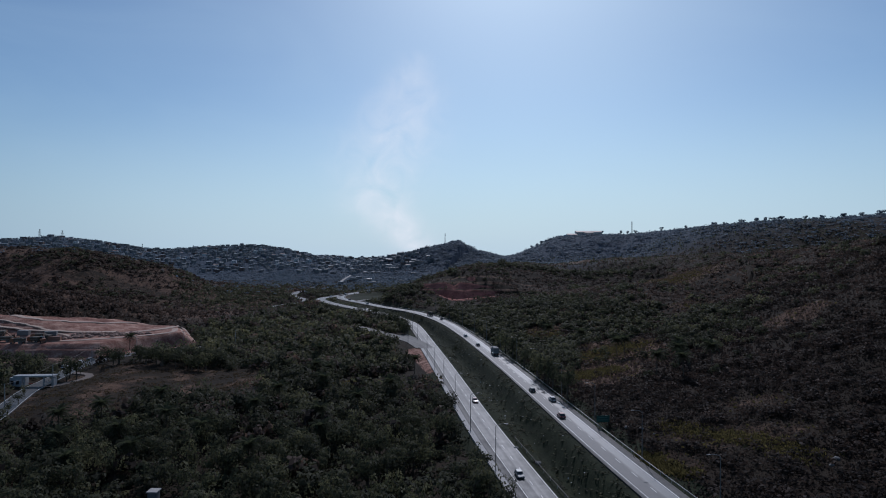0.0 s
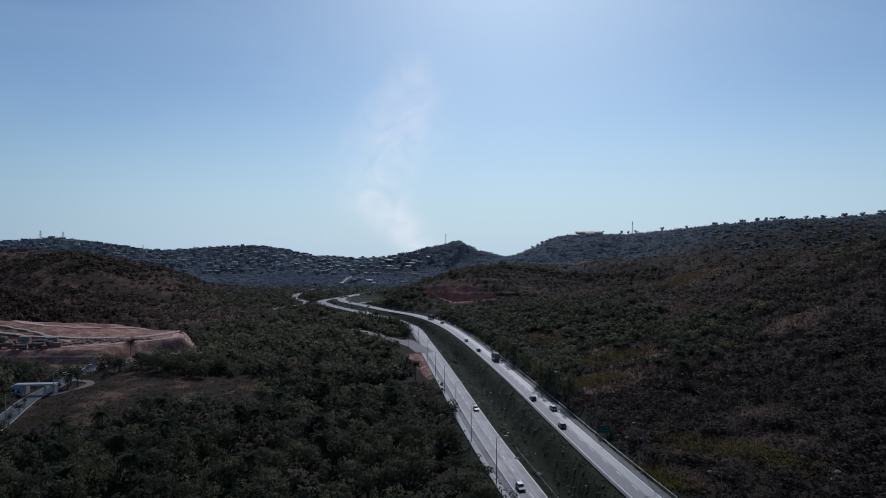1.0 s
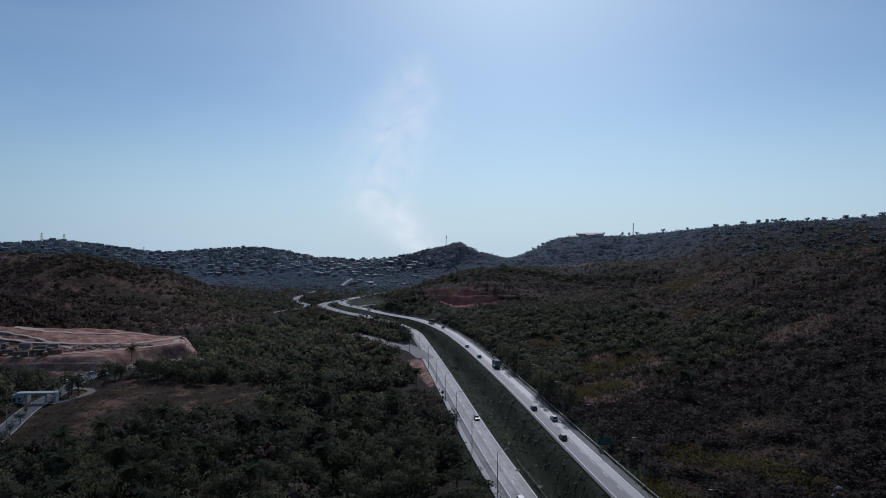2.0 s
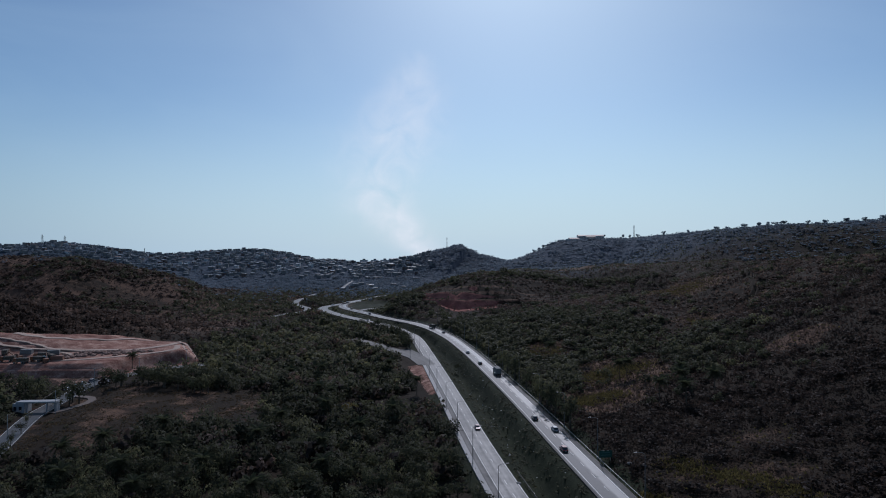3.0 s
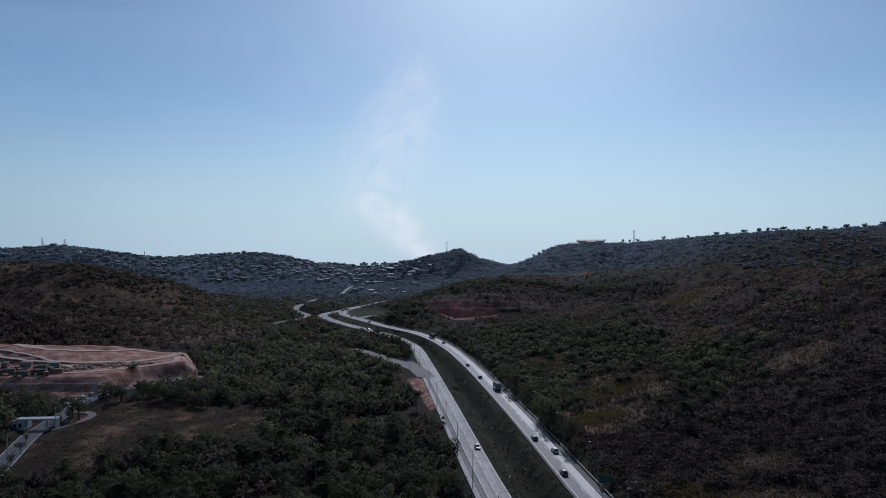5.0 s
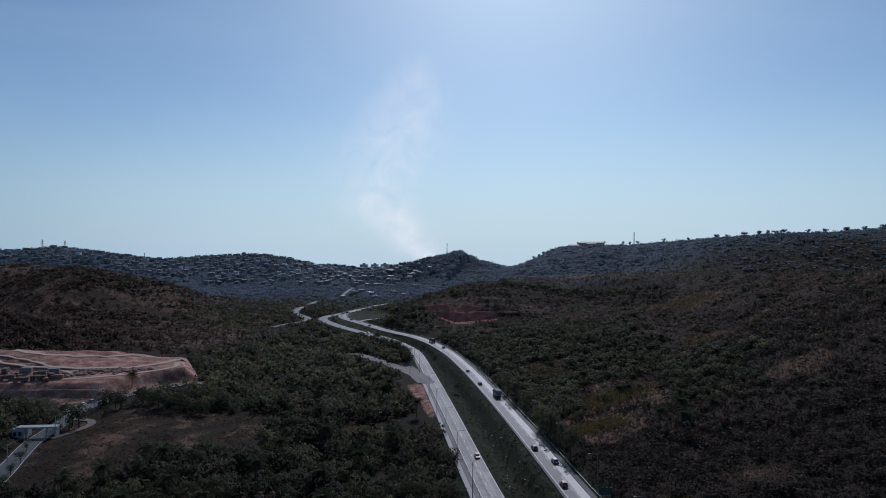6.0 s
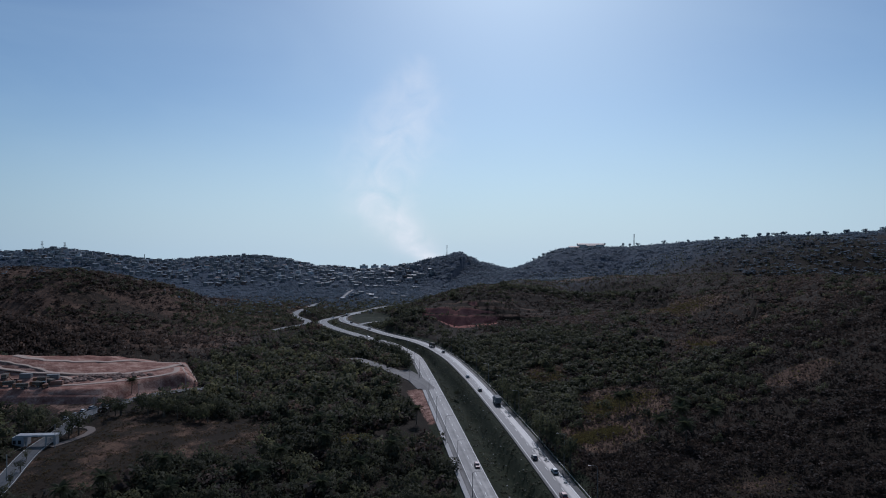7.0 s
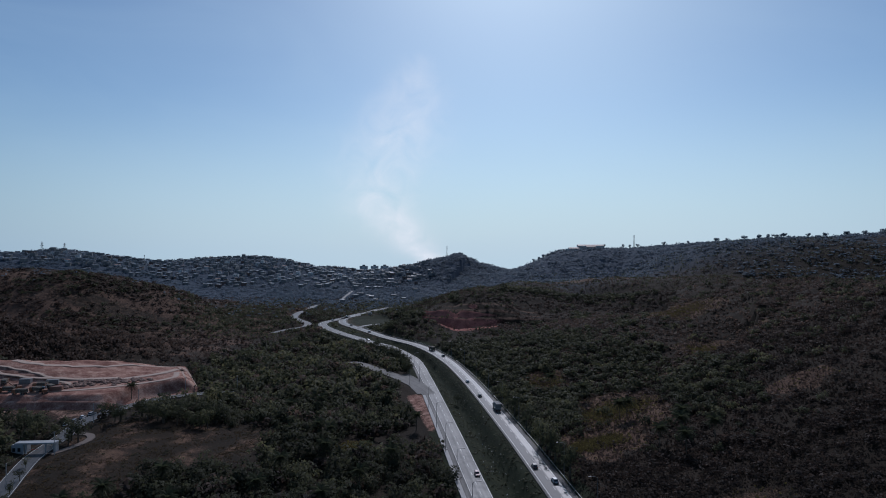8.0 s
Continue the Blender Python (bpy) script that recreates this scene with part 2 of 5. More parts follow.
# centre lines of the roads
UPPER = spline([(62, 20, 1.0), (47, 124, 0.6), (40.5, 177, 0.3), (32.3, 249, 0), (21.3, 329, 0), (13.6, 376, 0), (5, 417, 0.3), (-8.3, 460, 0.5), (-22.9, 490, 0.8), (-38.5, 511, 1), (-52.8, 532, 1), (-73, 571, 0.5), (-92, 606, 0), (-106, 635, 0), (-111.4, 675, 0), (-104.3, 710, 0), (-92.7, 737, 0), (-70, 790, 1)])
LOWER = spline([(40, 20, -5.5), (28, 105, -5.5), (14.9, 191, -5.5), (4.4, 275, -6), (-2.5, 328, -6), (-10.7, 388, -6), (-19.8, 442, -4.6), (-29.5, 467, -3.4), (-44, 493, -2), (-60.5, 511, -1.2), (-78.5, 535, -0.6), (-99.5, 566, -0.3), (-121, 606, 0), (-127, 635, 0), (-120, 660, 0), (-108, 692, 0), (-97, 722, 0), (-84, 770, 0.5)])
SLIP = spline([(-8, 350, -6.0), (-14.5, 368, -6), (-26, 390, -6), (-41, 414, -6), (-60, 436, -5), (-68, 444, -5)])
LANE = spline([(-140, 175, -3.5), (-149.5, 201, -3.5), (-156, 217, -3.5), (-162.8, 236, -3.5), (-167.4, 260, -3.5), (-172, 285, -3.5), (-168, 304, -3.5), (-160, 327, -4), (-143, 345, -5), (-121, 353, -6)])
GORE = spline([(-9.5, 352, -6), (-13, 364, -6), (-18.5, 382, -6), (-27.5, 404, -6)])
TRACK = spline([(-170, 268, -3.6), (-158, 266, -4), (-154.5, 258, -4), (-156.5, 248, -4), (-159, 240, -3.7)])
FAR_ROAD = spline([(-172, 600, -6), (-160, 622, -5), (-147, 634, -4), (-152, 664, -4), (-176, 705, -3), (-182, 750, -2), (-178, 793, -2), (-181, 835, -2), (-160, 900, 0)])
BRANCH = spline([(-82, 590, 0.4), (-84, 603, 0), (-79, 614, 0), (-68, 627, 0)])
STREET = spline([(-150, 862, 1), (-149, 900, 6), (-146, 955, 11)])
ROADS = [(SLIP, 4.0, 6), (GORE, 5.5, 2.5), (UPPER, 5.2, 6.5), (LOWER, 5.4, 3.0), (LANE, 3.6, 7), (TRACK, 1.6, 4), (FAR_ROAD, 4.5, 8), (BRANCH, 2.6, 6), (STREET, 2.2, 8)]

# crest lines of the hills: points on the crest, width of the flanks, steepness
RIDGES = [
    ([(310, -100, 58), (300, 120, 60), (300, 260, 64), (325, 410, 59), (250, 495, 45), (190, 500, 26), (140, 560, 14)], 150, 2.4),
    ([(-34, 606, 12), (-13, 590, 20), (34, 612, 32), (70, 650, 32), (122, 664, 25), (169, 664, 25), (230, 640, 32), (297, 600, 46), (358, 520, 47)], 62, 2.2),
    ([(60, 690, 33), (140, 831, 33), (205, 835, 36), (330, 700, 48)], 95, 2.4),
    ([(-150, 1270, 26), (-60, 1210, 44), (5, 1190, 61), (37, 1190, 70), (64, 1184, 49), (116, 1150, 32)], 150, 2.0),
    ([(125, 1150, 30), (160, 1135, 44), (205, 1120, 68), (240, 1120, 78), (360, 1120, 82), (470, 1000, 91), (500, 930, 95), (640, 860, 102), (900, 780, 112), (1400, 650, 120)], 230, 2.2),
    ([(-1600, 1100, 66), (-900, 1110, 66), (-725, 1135, 72), (-600, 1230, 50), (-480, 1300, 57), (-380, 1320, 56), (-290, 1350, 37), (-200, 1450, 19), (-120, 1520, 16)], 270, 2.0),
    ([(-1100, 560, 62), (-750, 620, 58), (-490, 690, 53), (-410, 695, 47), (-365, 730, 39), (-325, 765, 17), (-295, 780, 7), (-250, 790, 2)], 115, 2.0),
    ([(-413, 660, 38), (-377, 597, 21), (-327, 588, 8)], 60, 2.0),
    ([(-520, 400, 44), (-400, 436, 36), (-325, 452, 24), (-262, 464, 10), (-215, 468, -2)], 62, 2.0),
]
RIDGES = [(spline(p, 25.0), w, k) for p, w, k in RIDGES]


def fbm(x, y, size, seed):
    """Rolling unevenness of the given size, about -1 to 1."""
    rng = np.random.RandomState(seed)
    out = np.zeros(len(x))
    for octave in range(4):
        for _ in range(3):
            a, ph = rng.uniform(0, 2 * np.pi, 2)
            out += np.sin((x * np.cos(a) + y * np.sin(a)) * 2 * np.pi / size * rng.uniform(0.8, 1.3) * 2**octave + ph) / 3 / 1.7**octave
    return out / 1.6


def quarry(x, y):
    """How far a place lies in the benches of the old quarry, 0 to 1, and how far behind the foot of its lowest face."""
    behind = y - np.interp(x, [-34, -14, 0, 12, 40, 85, 130, 165], [588, 562, 556, 544, 549, 553, 570, 600]) + 1.5 * fbm(x, y, 34, 12)
    return smooth(-34, -12, x) * smooth(140, 70, x) * smooth(-16, -6, behind) * smooth(52, 38, behind), behind


SITE = np.array([(-176, 306), (-330, 302), (-420, 360), (-262, 360), (-179, 414), (-146, 352)], float)


def site_depth(x, y):
    """Metres inside the levelled building site; negative outside."""
    inside, away = np.zeros(len(x), bool), np.full(len(x), 1e9)
    for (ax, ay), (bx, by) in zip(SITE, np.roll(SITE, -1, 0)):
        t = np.clip(((x - ax) * (bx - ax) + (y - ay) * (by - ay)) / ((bx - ax) ** 2 + (by - ay) ** 2), 0, 1)
        away = np.minimum(away, np.hypot(x - ax - t * (bx - ax), y - ay - t * (by - ay)))
        cross = (ay > y) != (by > y)
        inside ^= cross & (x < ax + (y - ay) * (bx - ax) / (by - ay + 1e-9))
    return np.where(inside, away, -away)


def earthworks(x, y):
    """How far a place lies in the building site and the graded strip in front of it, 0 to 1."""
    strip = smooth(-172, -180, x) * smooth(282, 288, y) * smooth(312, 306, y)
    return np.maximum(smooth(-2, 0.5, site_depth(x, y)), strip)


def height(x, y):
    x, y = np.asarray(x, float).ravel(), np.asarray(y, float).ravel()
    axis = np.interp(y, UPPER[:, 1], UPPER[:, 0])
    axis = np.where(y > 640, -100, axis)
    z = -8 + 7.5 * smooth(-6, 6, x - axis) * smooth(640, 560, y)
    z += 3.5 * smooth(-100, -150, x) * smooth(420, 360, y)
    z += 2.0 * smooth(-60, -85, x) * smooth(180, 210, y) * smooth(320, 290, y)
    z += 8 * smooth(520, 700, y) + 9 * smooth(900, 1500, y) - 0.045 * np.maximum(y - 1500, 0)
    total = np.zeros(len(x))
    for line, width, steep in RIDGES:
        d, top, _ = nearest(x, y, line)
        total += np.maximum(top - z, 0) ** 4 * np.exp(-((d / width) ** steep)) ** 4
    z = z + total**0.25
    rough = smooth(4, 30, total**0.25)
    z += rough * (3.0 * fbm(x, y, 130, 3) + 1.2 * fbm(x, y, 40, 5)) + 0.35 * fbm(x, y, 25, 7)
    # three benches cut into the quarry hill, sinking towards the east
    q, behind = quarry(x, y)
    cut = np.interp(behind, [-16, 0, 2, 9, 13, 20, 25, 31, 36, 42, 47, 60], [3.5, 6, 7, 14.2, 15, 21.6, 22.4, 26.2, 27, 29.6, 30.2, 45])
    cut = cut - 0.045 * np.maximum(x - 60, 0) * smooth(0, 10, behind) + 0.5 * fbm(x, y, 18, 13)
    z = z * (1 - q) + np.minimum(z, cut) * q
    # level ground inside the bend of the upper carriageway
    w = smooth(1.3, 0.9, np.hypot((x + 78) / 36, (y - 612) / 62))
    z = z * (1 - w) + np.minimum(z, -0.2) * w
    # the building site: a raised platform with banks, higher to the west, cut by haul roads
    e, deep = earthworks(x, y), site_depth(x, y)
    rise = 0.15 * np.clip(-186 - x, 0, 130) * smooth(318, 350, y) + 0.02 * (y - 315) + 0.3 * np.sin(x * 0.05 + y * 0.03)
    k = np.floor(rise / 1.7)
    top = 2.4 + 0.6 * rise + 0.68 * (k + smooth(0.62, 0.9, rise / 1.7 - k)) - 6.5 * smooth(372, 414, y) * smooth(-230, -190, x) + 0.1 * fbm(x, y, 40, 21)
    z = z * (1 - e) + np.minimum(top, np.interp(deep, [0, 2.4, 4.6, 7.0, 9, 12], [-3.6, -0.4, 0.0, 2.8, 3.6, 20])) * e
    for line, half, bank in ROADS:
        d, top, _ = near_line(x, y, line, 25)
        w = 1 - smooth(half + 1.6, half + 1.6 + bank, d)
        z = z * (1 - w) + (top - 0.35) * w
    return z


def in_field(x, y):
    """The open field of dry grass beside the side road."""
    low = 190 + 42 * smooth(-128, -108, x)
    return smooth(-72, -80, x) * smooth(-166, -158, x) * smooth(low - 4, low + 6, y) * smooth(290, 282, y)


CLEARINGS = [(83, 278, 23, 34), (65, 238, 18, 16), (60, 228, 10, 13), (76, 152, 20, 9), (197, 490, 36, 34), (181, 386, 32, 20), (57, 140, 5, 9), (120, 330, 16, 12), (92, 175, 12, 7), (60, 346, 14, 22), (150, 250, 14, 10), (165, 835, 62, 15), (250, 800, 30, 12)]


def clearing(x, y):
    """Grassy openings in the scrub of the right-hand hill, 0 to 1."""
    out = np.zeros(len(x))
    for cx, cy, rx, ry in CLEARINGS:
        out = np.maximum(out, smooth(1.25, 0.75, np.hypot((x - cx) / rx, (y - cy) / ry) + 0.25 * fbm(x, y, 14, 91)))
    return out


def loop_lawn(x, y):
    """The open grass inside the bend of the upper carriageway, 0 to 1."""
    return smooth(1.1, 0.85, np.hypot((x + 82) / 30, (y - 632) / 58))


def ground_at(x, y):
    return float(height([x], [y])[0])


def grid_lines(fine, coarse):
    a, b, step = fine
    return np.concatenate([np.array([c for c in coarse if c < a]), np.arange(a, b + 0.1, step), np.array([c for c in coarse if c > b])])


def build_ground():
    gx = grid_lines((-330, 330, 4.0), [*np.linspace(-4800, -1400, 14), *np.linspace(-1250, -350, 46), *np.linspace(350, 1250, 46), *np.linspace(1400, 4800, 14)])
    gy = grid_lines((70, 760, 3.6), [-600, -300, -120, -40, 20, 50, *np.linspace(775, 1500, 55), *np.linspace(1550, 2400, 16), 2700, 3200, 3900, 4900])
    gy = np.concatenate([gy[gy < 284], np.arange(284, 424, 1.4), gy[(gy > 424.5) & (gy < 536)], np.arange(536, 618, 1.8), gy[gy > 619]])
    gx = np.concatenate([gx[gx < -262], np.arange(-262, -136, 2.2), gx[(gx > -135) & (gx < -40)], np.arange(-38, 70, 1.8), gx[gx > 71]])
    X, Y = np.meshgrid(gx, gy)
    x, y = X.ravel(), Y.ravel()
    z = height(x, y)
    nx, ny = len(gx), len(gy)
    i = (np.arange(ny - 1)[:, None] * nx + np.arange(nx - 1)[None]).ravel()
    faces = np.stack([i, i + 1, i + nx + 1, i + nx], 1)
    me = bpy.data.meshes.new("ground")
    me.from_pydata(np.stack([x, y, z], 1).tolist(), [], faces.tolist())
    me.shade_smooth()
    soil = np.maximum(smooth(-2, 0.5, site_depth(x, y)), 0.42 * earthworks(x, y))
    d, _, side = nearest(x, y, LOWER)
    soil = np.maximum(soil, 0.62 * smooth(4, 0, d - np.interp(y, [280, 355], [8, 15])) * (side < 0) * smooth(276, 284, y) * smooth(356, 348, y))
    # bare red earth on the steep faces of the western bowl, paler grass on the benches, and a ramp at their foot
    q, behind = quarry(x, y)
    lift = (height(x, y + 2) - height(x, y - 2)) / 4
    bowl = smooth(34, 22, np.abs(x - 6)) * smooth(44, 30, behind)
    red = q * (0.75 * bowl * smooth(0.3, 0.8, lift) + 0.2 * bowl + 0.55 * smooth(0.4, 0.8, lift) * smooth(80, 45, x))
    red = np.clip(np.maximum(red, 0.8 * smooth(1.15, 0.8, np.hypot((x - 28) / 36, (behind + 11) / 13))), 0, 1)
    soil = np.maximum(soil, 0.8 * smooth(2.5, 1.2, np.abs(behind + 7 - 0.12 * (x - 14))) * smooth(4, 12, x) * smooth(48, 40, x))
    ledge = q * np.maximum(smooth(3, 1.5, np.abs(behind - 10)), np.maximum(smooth(3, 1.5, np.abs(behind - 22)), smooth(3, 1.5, np.abs(behind - 34)))) * smooth(-14, 10, x)
    dry = in_field(x, y) * np.clip(0.38 + 0.4 * fbm(x, y, 30, 62), 0.1, 0.75)
    dry = np.maximum(dry, np.maximum(clearing(x, y) * (0.45 + 0.35 * smooth(180, 230, y)), 0.3 * smooth(0.1, 0.7, fbm(x, y, 90, 41)) * smooth(60, 80, x) * smooth(560, 500, y)))
    dry = np.maximum(dry, (0.4 + 0.5 * smooth(-0.3, 0.4, fbm(x, y, 110, 43))) * smooth(-150, -200, x) * smooth(430, 470, y) * smooth(900, 800, y))
    dry = np.maximum(dry, 0.45 * smooth(14, 9, nearest(x, y, UPPER)[0]) * (y > 520))
    dry = np.maximum(dry, np.maximum(0.3 * loop_lawn(x, y), 0.85 * ledge))
    d1, _, s1 = nearest(x, y, UPPER)
    d2, _, s2 = nearest(x, y, LOWER)
    verge = np.maximum(((s1 < 0) & (s2 > 0)), np.maximum(smooth(12, 8, np.minimum(d1, d2)), loop_lawn(x, y))) * (y < 780)
    at = me.color_attributes.new("cover", "FLOAT_COLOR", "POINT")
    at.data.foreach_set("color", np.stack([soil, red, dry, 1 - verge], 1).astype(np.float32).ravel())
    # share of painted haze in the ground, growing up the valley
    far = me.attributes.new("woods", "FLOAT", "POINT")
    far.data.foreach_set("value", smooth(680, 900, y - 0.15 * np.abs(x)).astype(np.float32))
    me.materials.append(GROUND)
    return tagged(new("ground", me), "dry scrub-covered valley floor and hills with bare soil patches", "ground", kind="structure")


build_ground()


def ribbon(name, line, left, right, lift, mat, label, category, skirt=0.6, crown=0.0):
    """A paved strip along a line, from left to right of it, with sides that go into the ground."""
    way = np.gradient(line[:, :2], axis=0)
    way /= np.linalg.norm(way, axis=1)[:, None]
    out = np.stack([way[:, 1], -way[:, 0]], 1)
    verts, faces = [], []
    offs = [(left, -skirt), (left, 0), ((left + right) / 2, crown), (right, 0), (right, -skirt)]
    for p, o in zip(line, out):
        for a, dz in offs:
            verts.append((p[0] + o[0] * a, p[1] + o[1] * a, p[2] + lift + dz))
    k = len(offs)
    for i in range(len(line) - 1):
        for j in range(k - 1):
            faces.append((i * k + j, i * k + j + 1, i * k + k + j + 1, i * k + k + j))
    me = bpy.data.meshes.new(name)
    me.from_pydata(verts, [], faces)
    me.materials.append(mat)
    at = me.attributes.new("across", "FLOAT", "POINT")
    at.data.foreach_set("value", np.tile(np.array([o[0] for o in offs], np.float32), len(line)))
    ob = new(name, me)
    return tagged(ob, label, category, kind="structure") if label else ob


ribbon("road", UPPER, -4.4, 2.6, 0.0, ASPHALT, "grey asphalt carriageway of two lanes on an embankment", "road", 1.5)
ribbon("road_shoulder", UPPER, 2.62, 4.6, -0.01, SHOULDER, "darker asphalt hard shoulder beside the upper carriageway", "road shoulder")
ribbon("road", LOWER, -2.9, 4.3, 0.0, ASPHALT_OLD, "worn grey asphalt carriageway in the valley", "road")
ribbon("road_shoulder", LOWER, -4.9, -2.92, -0.01, SHOULDER, "darker asphalt hard shoulder beside the lower carriageway", "road shoulder")
ribbon("slip_road", SLIP, -4.2, 4.2, -0.04, SHOULDER, "grey asphalt slip road that forks off the carriageway", "road")
ribbon("slip_road", GORE, -5.6, 5.2, -0.06, SHOULDER, "paved gore where the slip road parts from the carriageway", "road")
ribbon("side_road", LANE, -3.4, 3.4, 0.0, ASPHALT_OLD, "narrow grey asphalt road past a gatehouse and building site", "road")
ribbon("dirt_track", TRACK, -1.6, 1.6, 0.03, DIRT, "pale dusty track that leaves the side road", "track")
ribbon("road", FAR_ROAD, -4.2, 4.2, 0.0, ASPHALT_OLD, "pale winding asphalt road towards the hillside suburb", "road")
ribbon("side_road", BRANCH, -2.5, 2.5, 0.0, ASPHALT_OLD, "short grey asphalt branch off the upper carriageway", "road")
ribbon("street", STREET, -2.0, 2.0, 0.0, ASPHALT_OLD, "steep pale street climbing into the suburb", "road")


# ---- plants ----
def leaf_ball(rng, lobes, leaves, size, flat=0.8, lift=0.25, ragged=0.38):
    """Leaf clumps as bent four-cornered flakes on a few lobes, in a crown about 1 m in radius. Each has four corners
    and, as a fifth row, the way that its tuft of twigs faces: (leaves, 5, 3)."""
    c = rng.normal(0, 0.42, (lobes, 3)) * (1, 1, 0.6)
    r = rng.uniform(0.38, 0.62, lobes)
    k = rng.randint(0, lobes, leaves)
    n = rng.normal(0, 1, (leaves, 3)) + (0, 0, lift)
    n /= np.linalg.norm(n, axis=1)[:, None]
    p = c[k] + n * (r[k] * rng.uniform(0.65, 1.05, leaves))[:, None] * (1, 1, flat)
    face = n + rng.normal(0, ragged, (leaves, 3))
    face /= np.linalg.norm(face, axis=1)[:, None]
    u = np.cross(face, rng.normal(0, 1, (leaves, 3)))
    u /= np.linalg.norm(u, axis=1)[:, None]
    v = np.cross(face, u)
    s = size * rng.uniform(0.6, 1.3, leaves)[:, None]
    tuft = 0.55 * n + 0.35 * p / np.linalg.norm(p, axis=1)[:, None] + 0.25 * face
    tuft /= np.linalg.norm(tuft, axis=1)[:, None]
    q = np.stack([p - u * s, p - v * s * 0.7 + face * s * 0.2, p + u * s, p + v * s * 0.7 + face * s * 0.15, tuft], 1)
    return q.astype(np.float32)


def quads_mesh(name, quads, tint, mat, faces=None):
    """A mesh of loose four-cornered flakes (n, 4, 3), each with a tint and, if given, the way its tuft faces."""
    n = len(quads)
    me = bpy.data.meshes.new(name)
    me.vertices.add(4 * n)
    me.vertices.foreach_set("co", np.ascontiguousarray(quads, np.float32).ravel())
    me.loops.add(4 * n)
    me.loops.foreach_set("vertex_index", np.arange(4 * n, dtype=np.int32))
    me.polygons.add(n)
    me.polygons.foreach_set("loop_start", np.arange(0, 4 * n, 4, dtype=np.int32))
    me.update(calc_edges=True)
    at = me.attributes.new("tint", "FLOAT", "POINT")
    at.data.foreach_set("value", np.repeat(np.asarray(tint, np.float32), 4))
    if faces is not None:
        soft = me.attributes.new("custom_normal", "FLOAT_VECTOR", "POINT")
        soft.data.foreach_set("vector", np.repeat(np.ascontiguousarray(faces, np.float32), 4, 0).ravel())
    me.materials.append(mat)
    return me


def planted(name, label, category, spots, radius, tall, templates, tint, mat, rng, sink=0.15, even=0.35):
    """One object of kind stuff: crowns of the given radii and heights on the ground at spots; even: how far the leaves all face up."""
    parts, tints, faces = [], [], []
    z = height(spots[:, 0], spots[:, 1])
    for (x, y), g, r, h, t in zip(spots, z, radius, tall, tint):
        q = templates[rng.randint(len(templates))]
        a = rng.uniform(0, 2 * np.pi)
        ca, sa = np.cos(a), np.sin(a)
        q = np.stack([q[..., 0] * ca - q[..., 1] * sa, q[..., 0] * sa + q[..., 1] * ca, q[..., 2]], -1)
        up = q[:, 4] * (1 - even) + (0, 0, even)
        faces.append(up / np.linalg.norm(up, axis=1)[:, None])
        q = q[:, :4]
        parts.append((q - (0, 0, q[..., 2].min())) * (r, r, h / 1.7) + (x, y, g - sink * h))
        tints.append(np.full(len(q), t))
    me = quads_mesh(name, np.concatenate(parts), np.concatenate(tints), mat, np.concatenate(faces))
    return tagged(new(name, me), label, category, kind="stuff")


def scatter(rng, n, x0, x1, y0, y1, keep):
    """Random places in a box of the plan, thinned by keep(x, y), a chance from 0 to 1."""
    x, y = rng.uniform(x0, x1, n), rng.uniform(y0, y1, n)
    ok = rng.uniform(0, 1, n) < keep(x, y)
    return np.stack([x[ok], y[ok]], 1)


def off_roads(x, y, clear=0.0):
    ok = np.ones(len(x))
    for line, half, _ in ROADS:
        ok *= near_line(x, y, line, 20)[0] > half + (0.3 if line is SLIP or line is LANE else 1.5) + clear
    return ok


def on_median(x, y):
    _, _, s1 = near_line(x, y, UPPER, 60)
    _, _, s2 = near_line(x, y, LOWER, 60)
    return ((s1 < 0) & (s2 > 0)).astype(float)


RNG = np.random.RandomState(5)
CROWN_FINE = [leaf_ball(RNG, 10, 220, 0.112) for _ in range(8)]
CROWN_MID = [leaf_ball(RNG, 9, 140, 0.14) for _ in range(8)]
CROWN_FAR = [leaf_ball(RNG, 8, 54, 0.21) for _ in range(8)]
BUSH = [leaf_ball(RNG, 6, 28, 0.22, 0.9) for _ in range(12)]
SHRUB = [leaf_ball(RNG, 5, 20, 0.31, 0.7) for _ in range(10)]
CLUMP = [leaf_ball(RNG, 5, 12, 0.34, 0.8, 0.7, 0.3) for _ in range(10)]
SHRUB_FAR = [leaf_ball(RNG, 4, 14, 0.38, 0.7, 0.5, 0.25) for _ in range(10)]


def forest_left(x, y):
    k = off_roads(x, y, 1.0) * (1 - on_median(x, y)) * (1 - in_field(x, y)) * (1 - earthworks(x, y))
    k *= x < np.interp(y, LOWER[:, 1], LOWER[:, 0])
    d = near_line(x, y, LOWER, 40)[0]
    red = smooth(3, 0, d - np.interp(y, [255, 280, 355], [9, 14, 20])) * (y > 255) * (y < 366)
    k *= np.where(y > 285, smooth(6, 10, near_line(x, y, LANE, 30)[0]), 1)
    k *= smooth(5.5, 8.5, near_line(x, y + 4, SLIP, 30)[0])
    gap = 1 - 0.85 * smooth(18, 8, np.hypot((x + 40) * 0.6, y - 262))
    k *= (y < 350) + (y >= 350) * np.where(y < 408, smooth(10, 13, nearest(x, y, LOWER)[0]), smooth(7, 9, nearest(x, y, LOWER)[0]))
    k *= smooth(8, 10, np.hypot(x + 13, (y - 279) * 0.6))
    k *= smooth(8, 10, np.hypot(x + 66, (y - 131) * 0.7))
    k *= np.where(y > 395, smooth(-190, -165, x - 0.25 * (y - 420)), 1)
    return k * (1 - np.minimum(red, 1)) * gap * (0.55 + 0.45 * smooth(-150, -90, x))


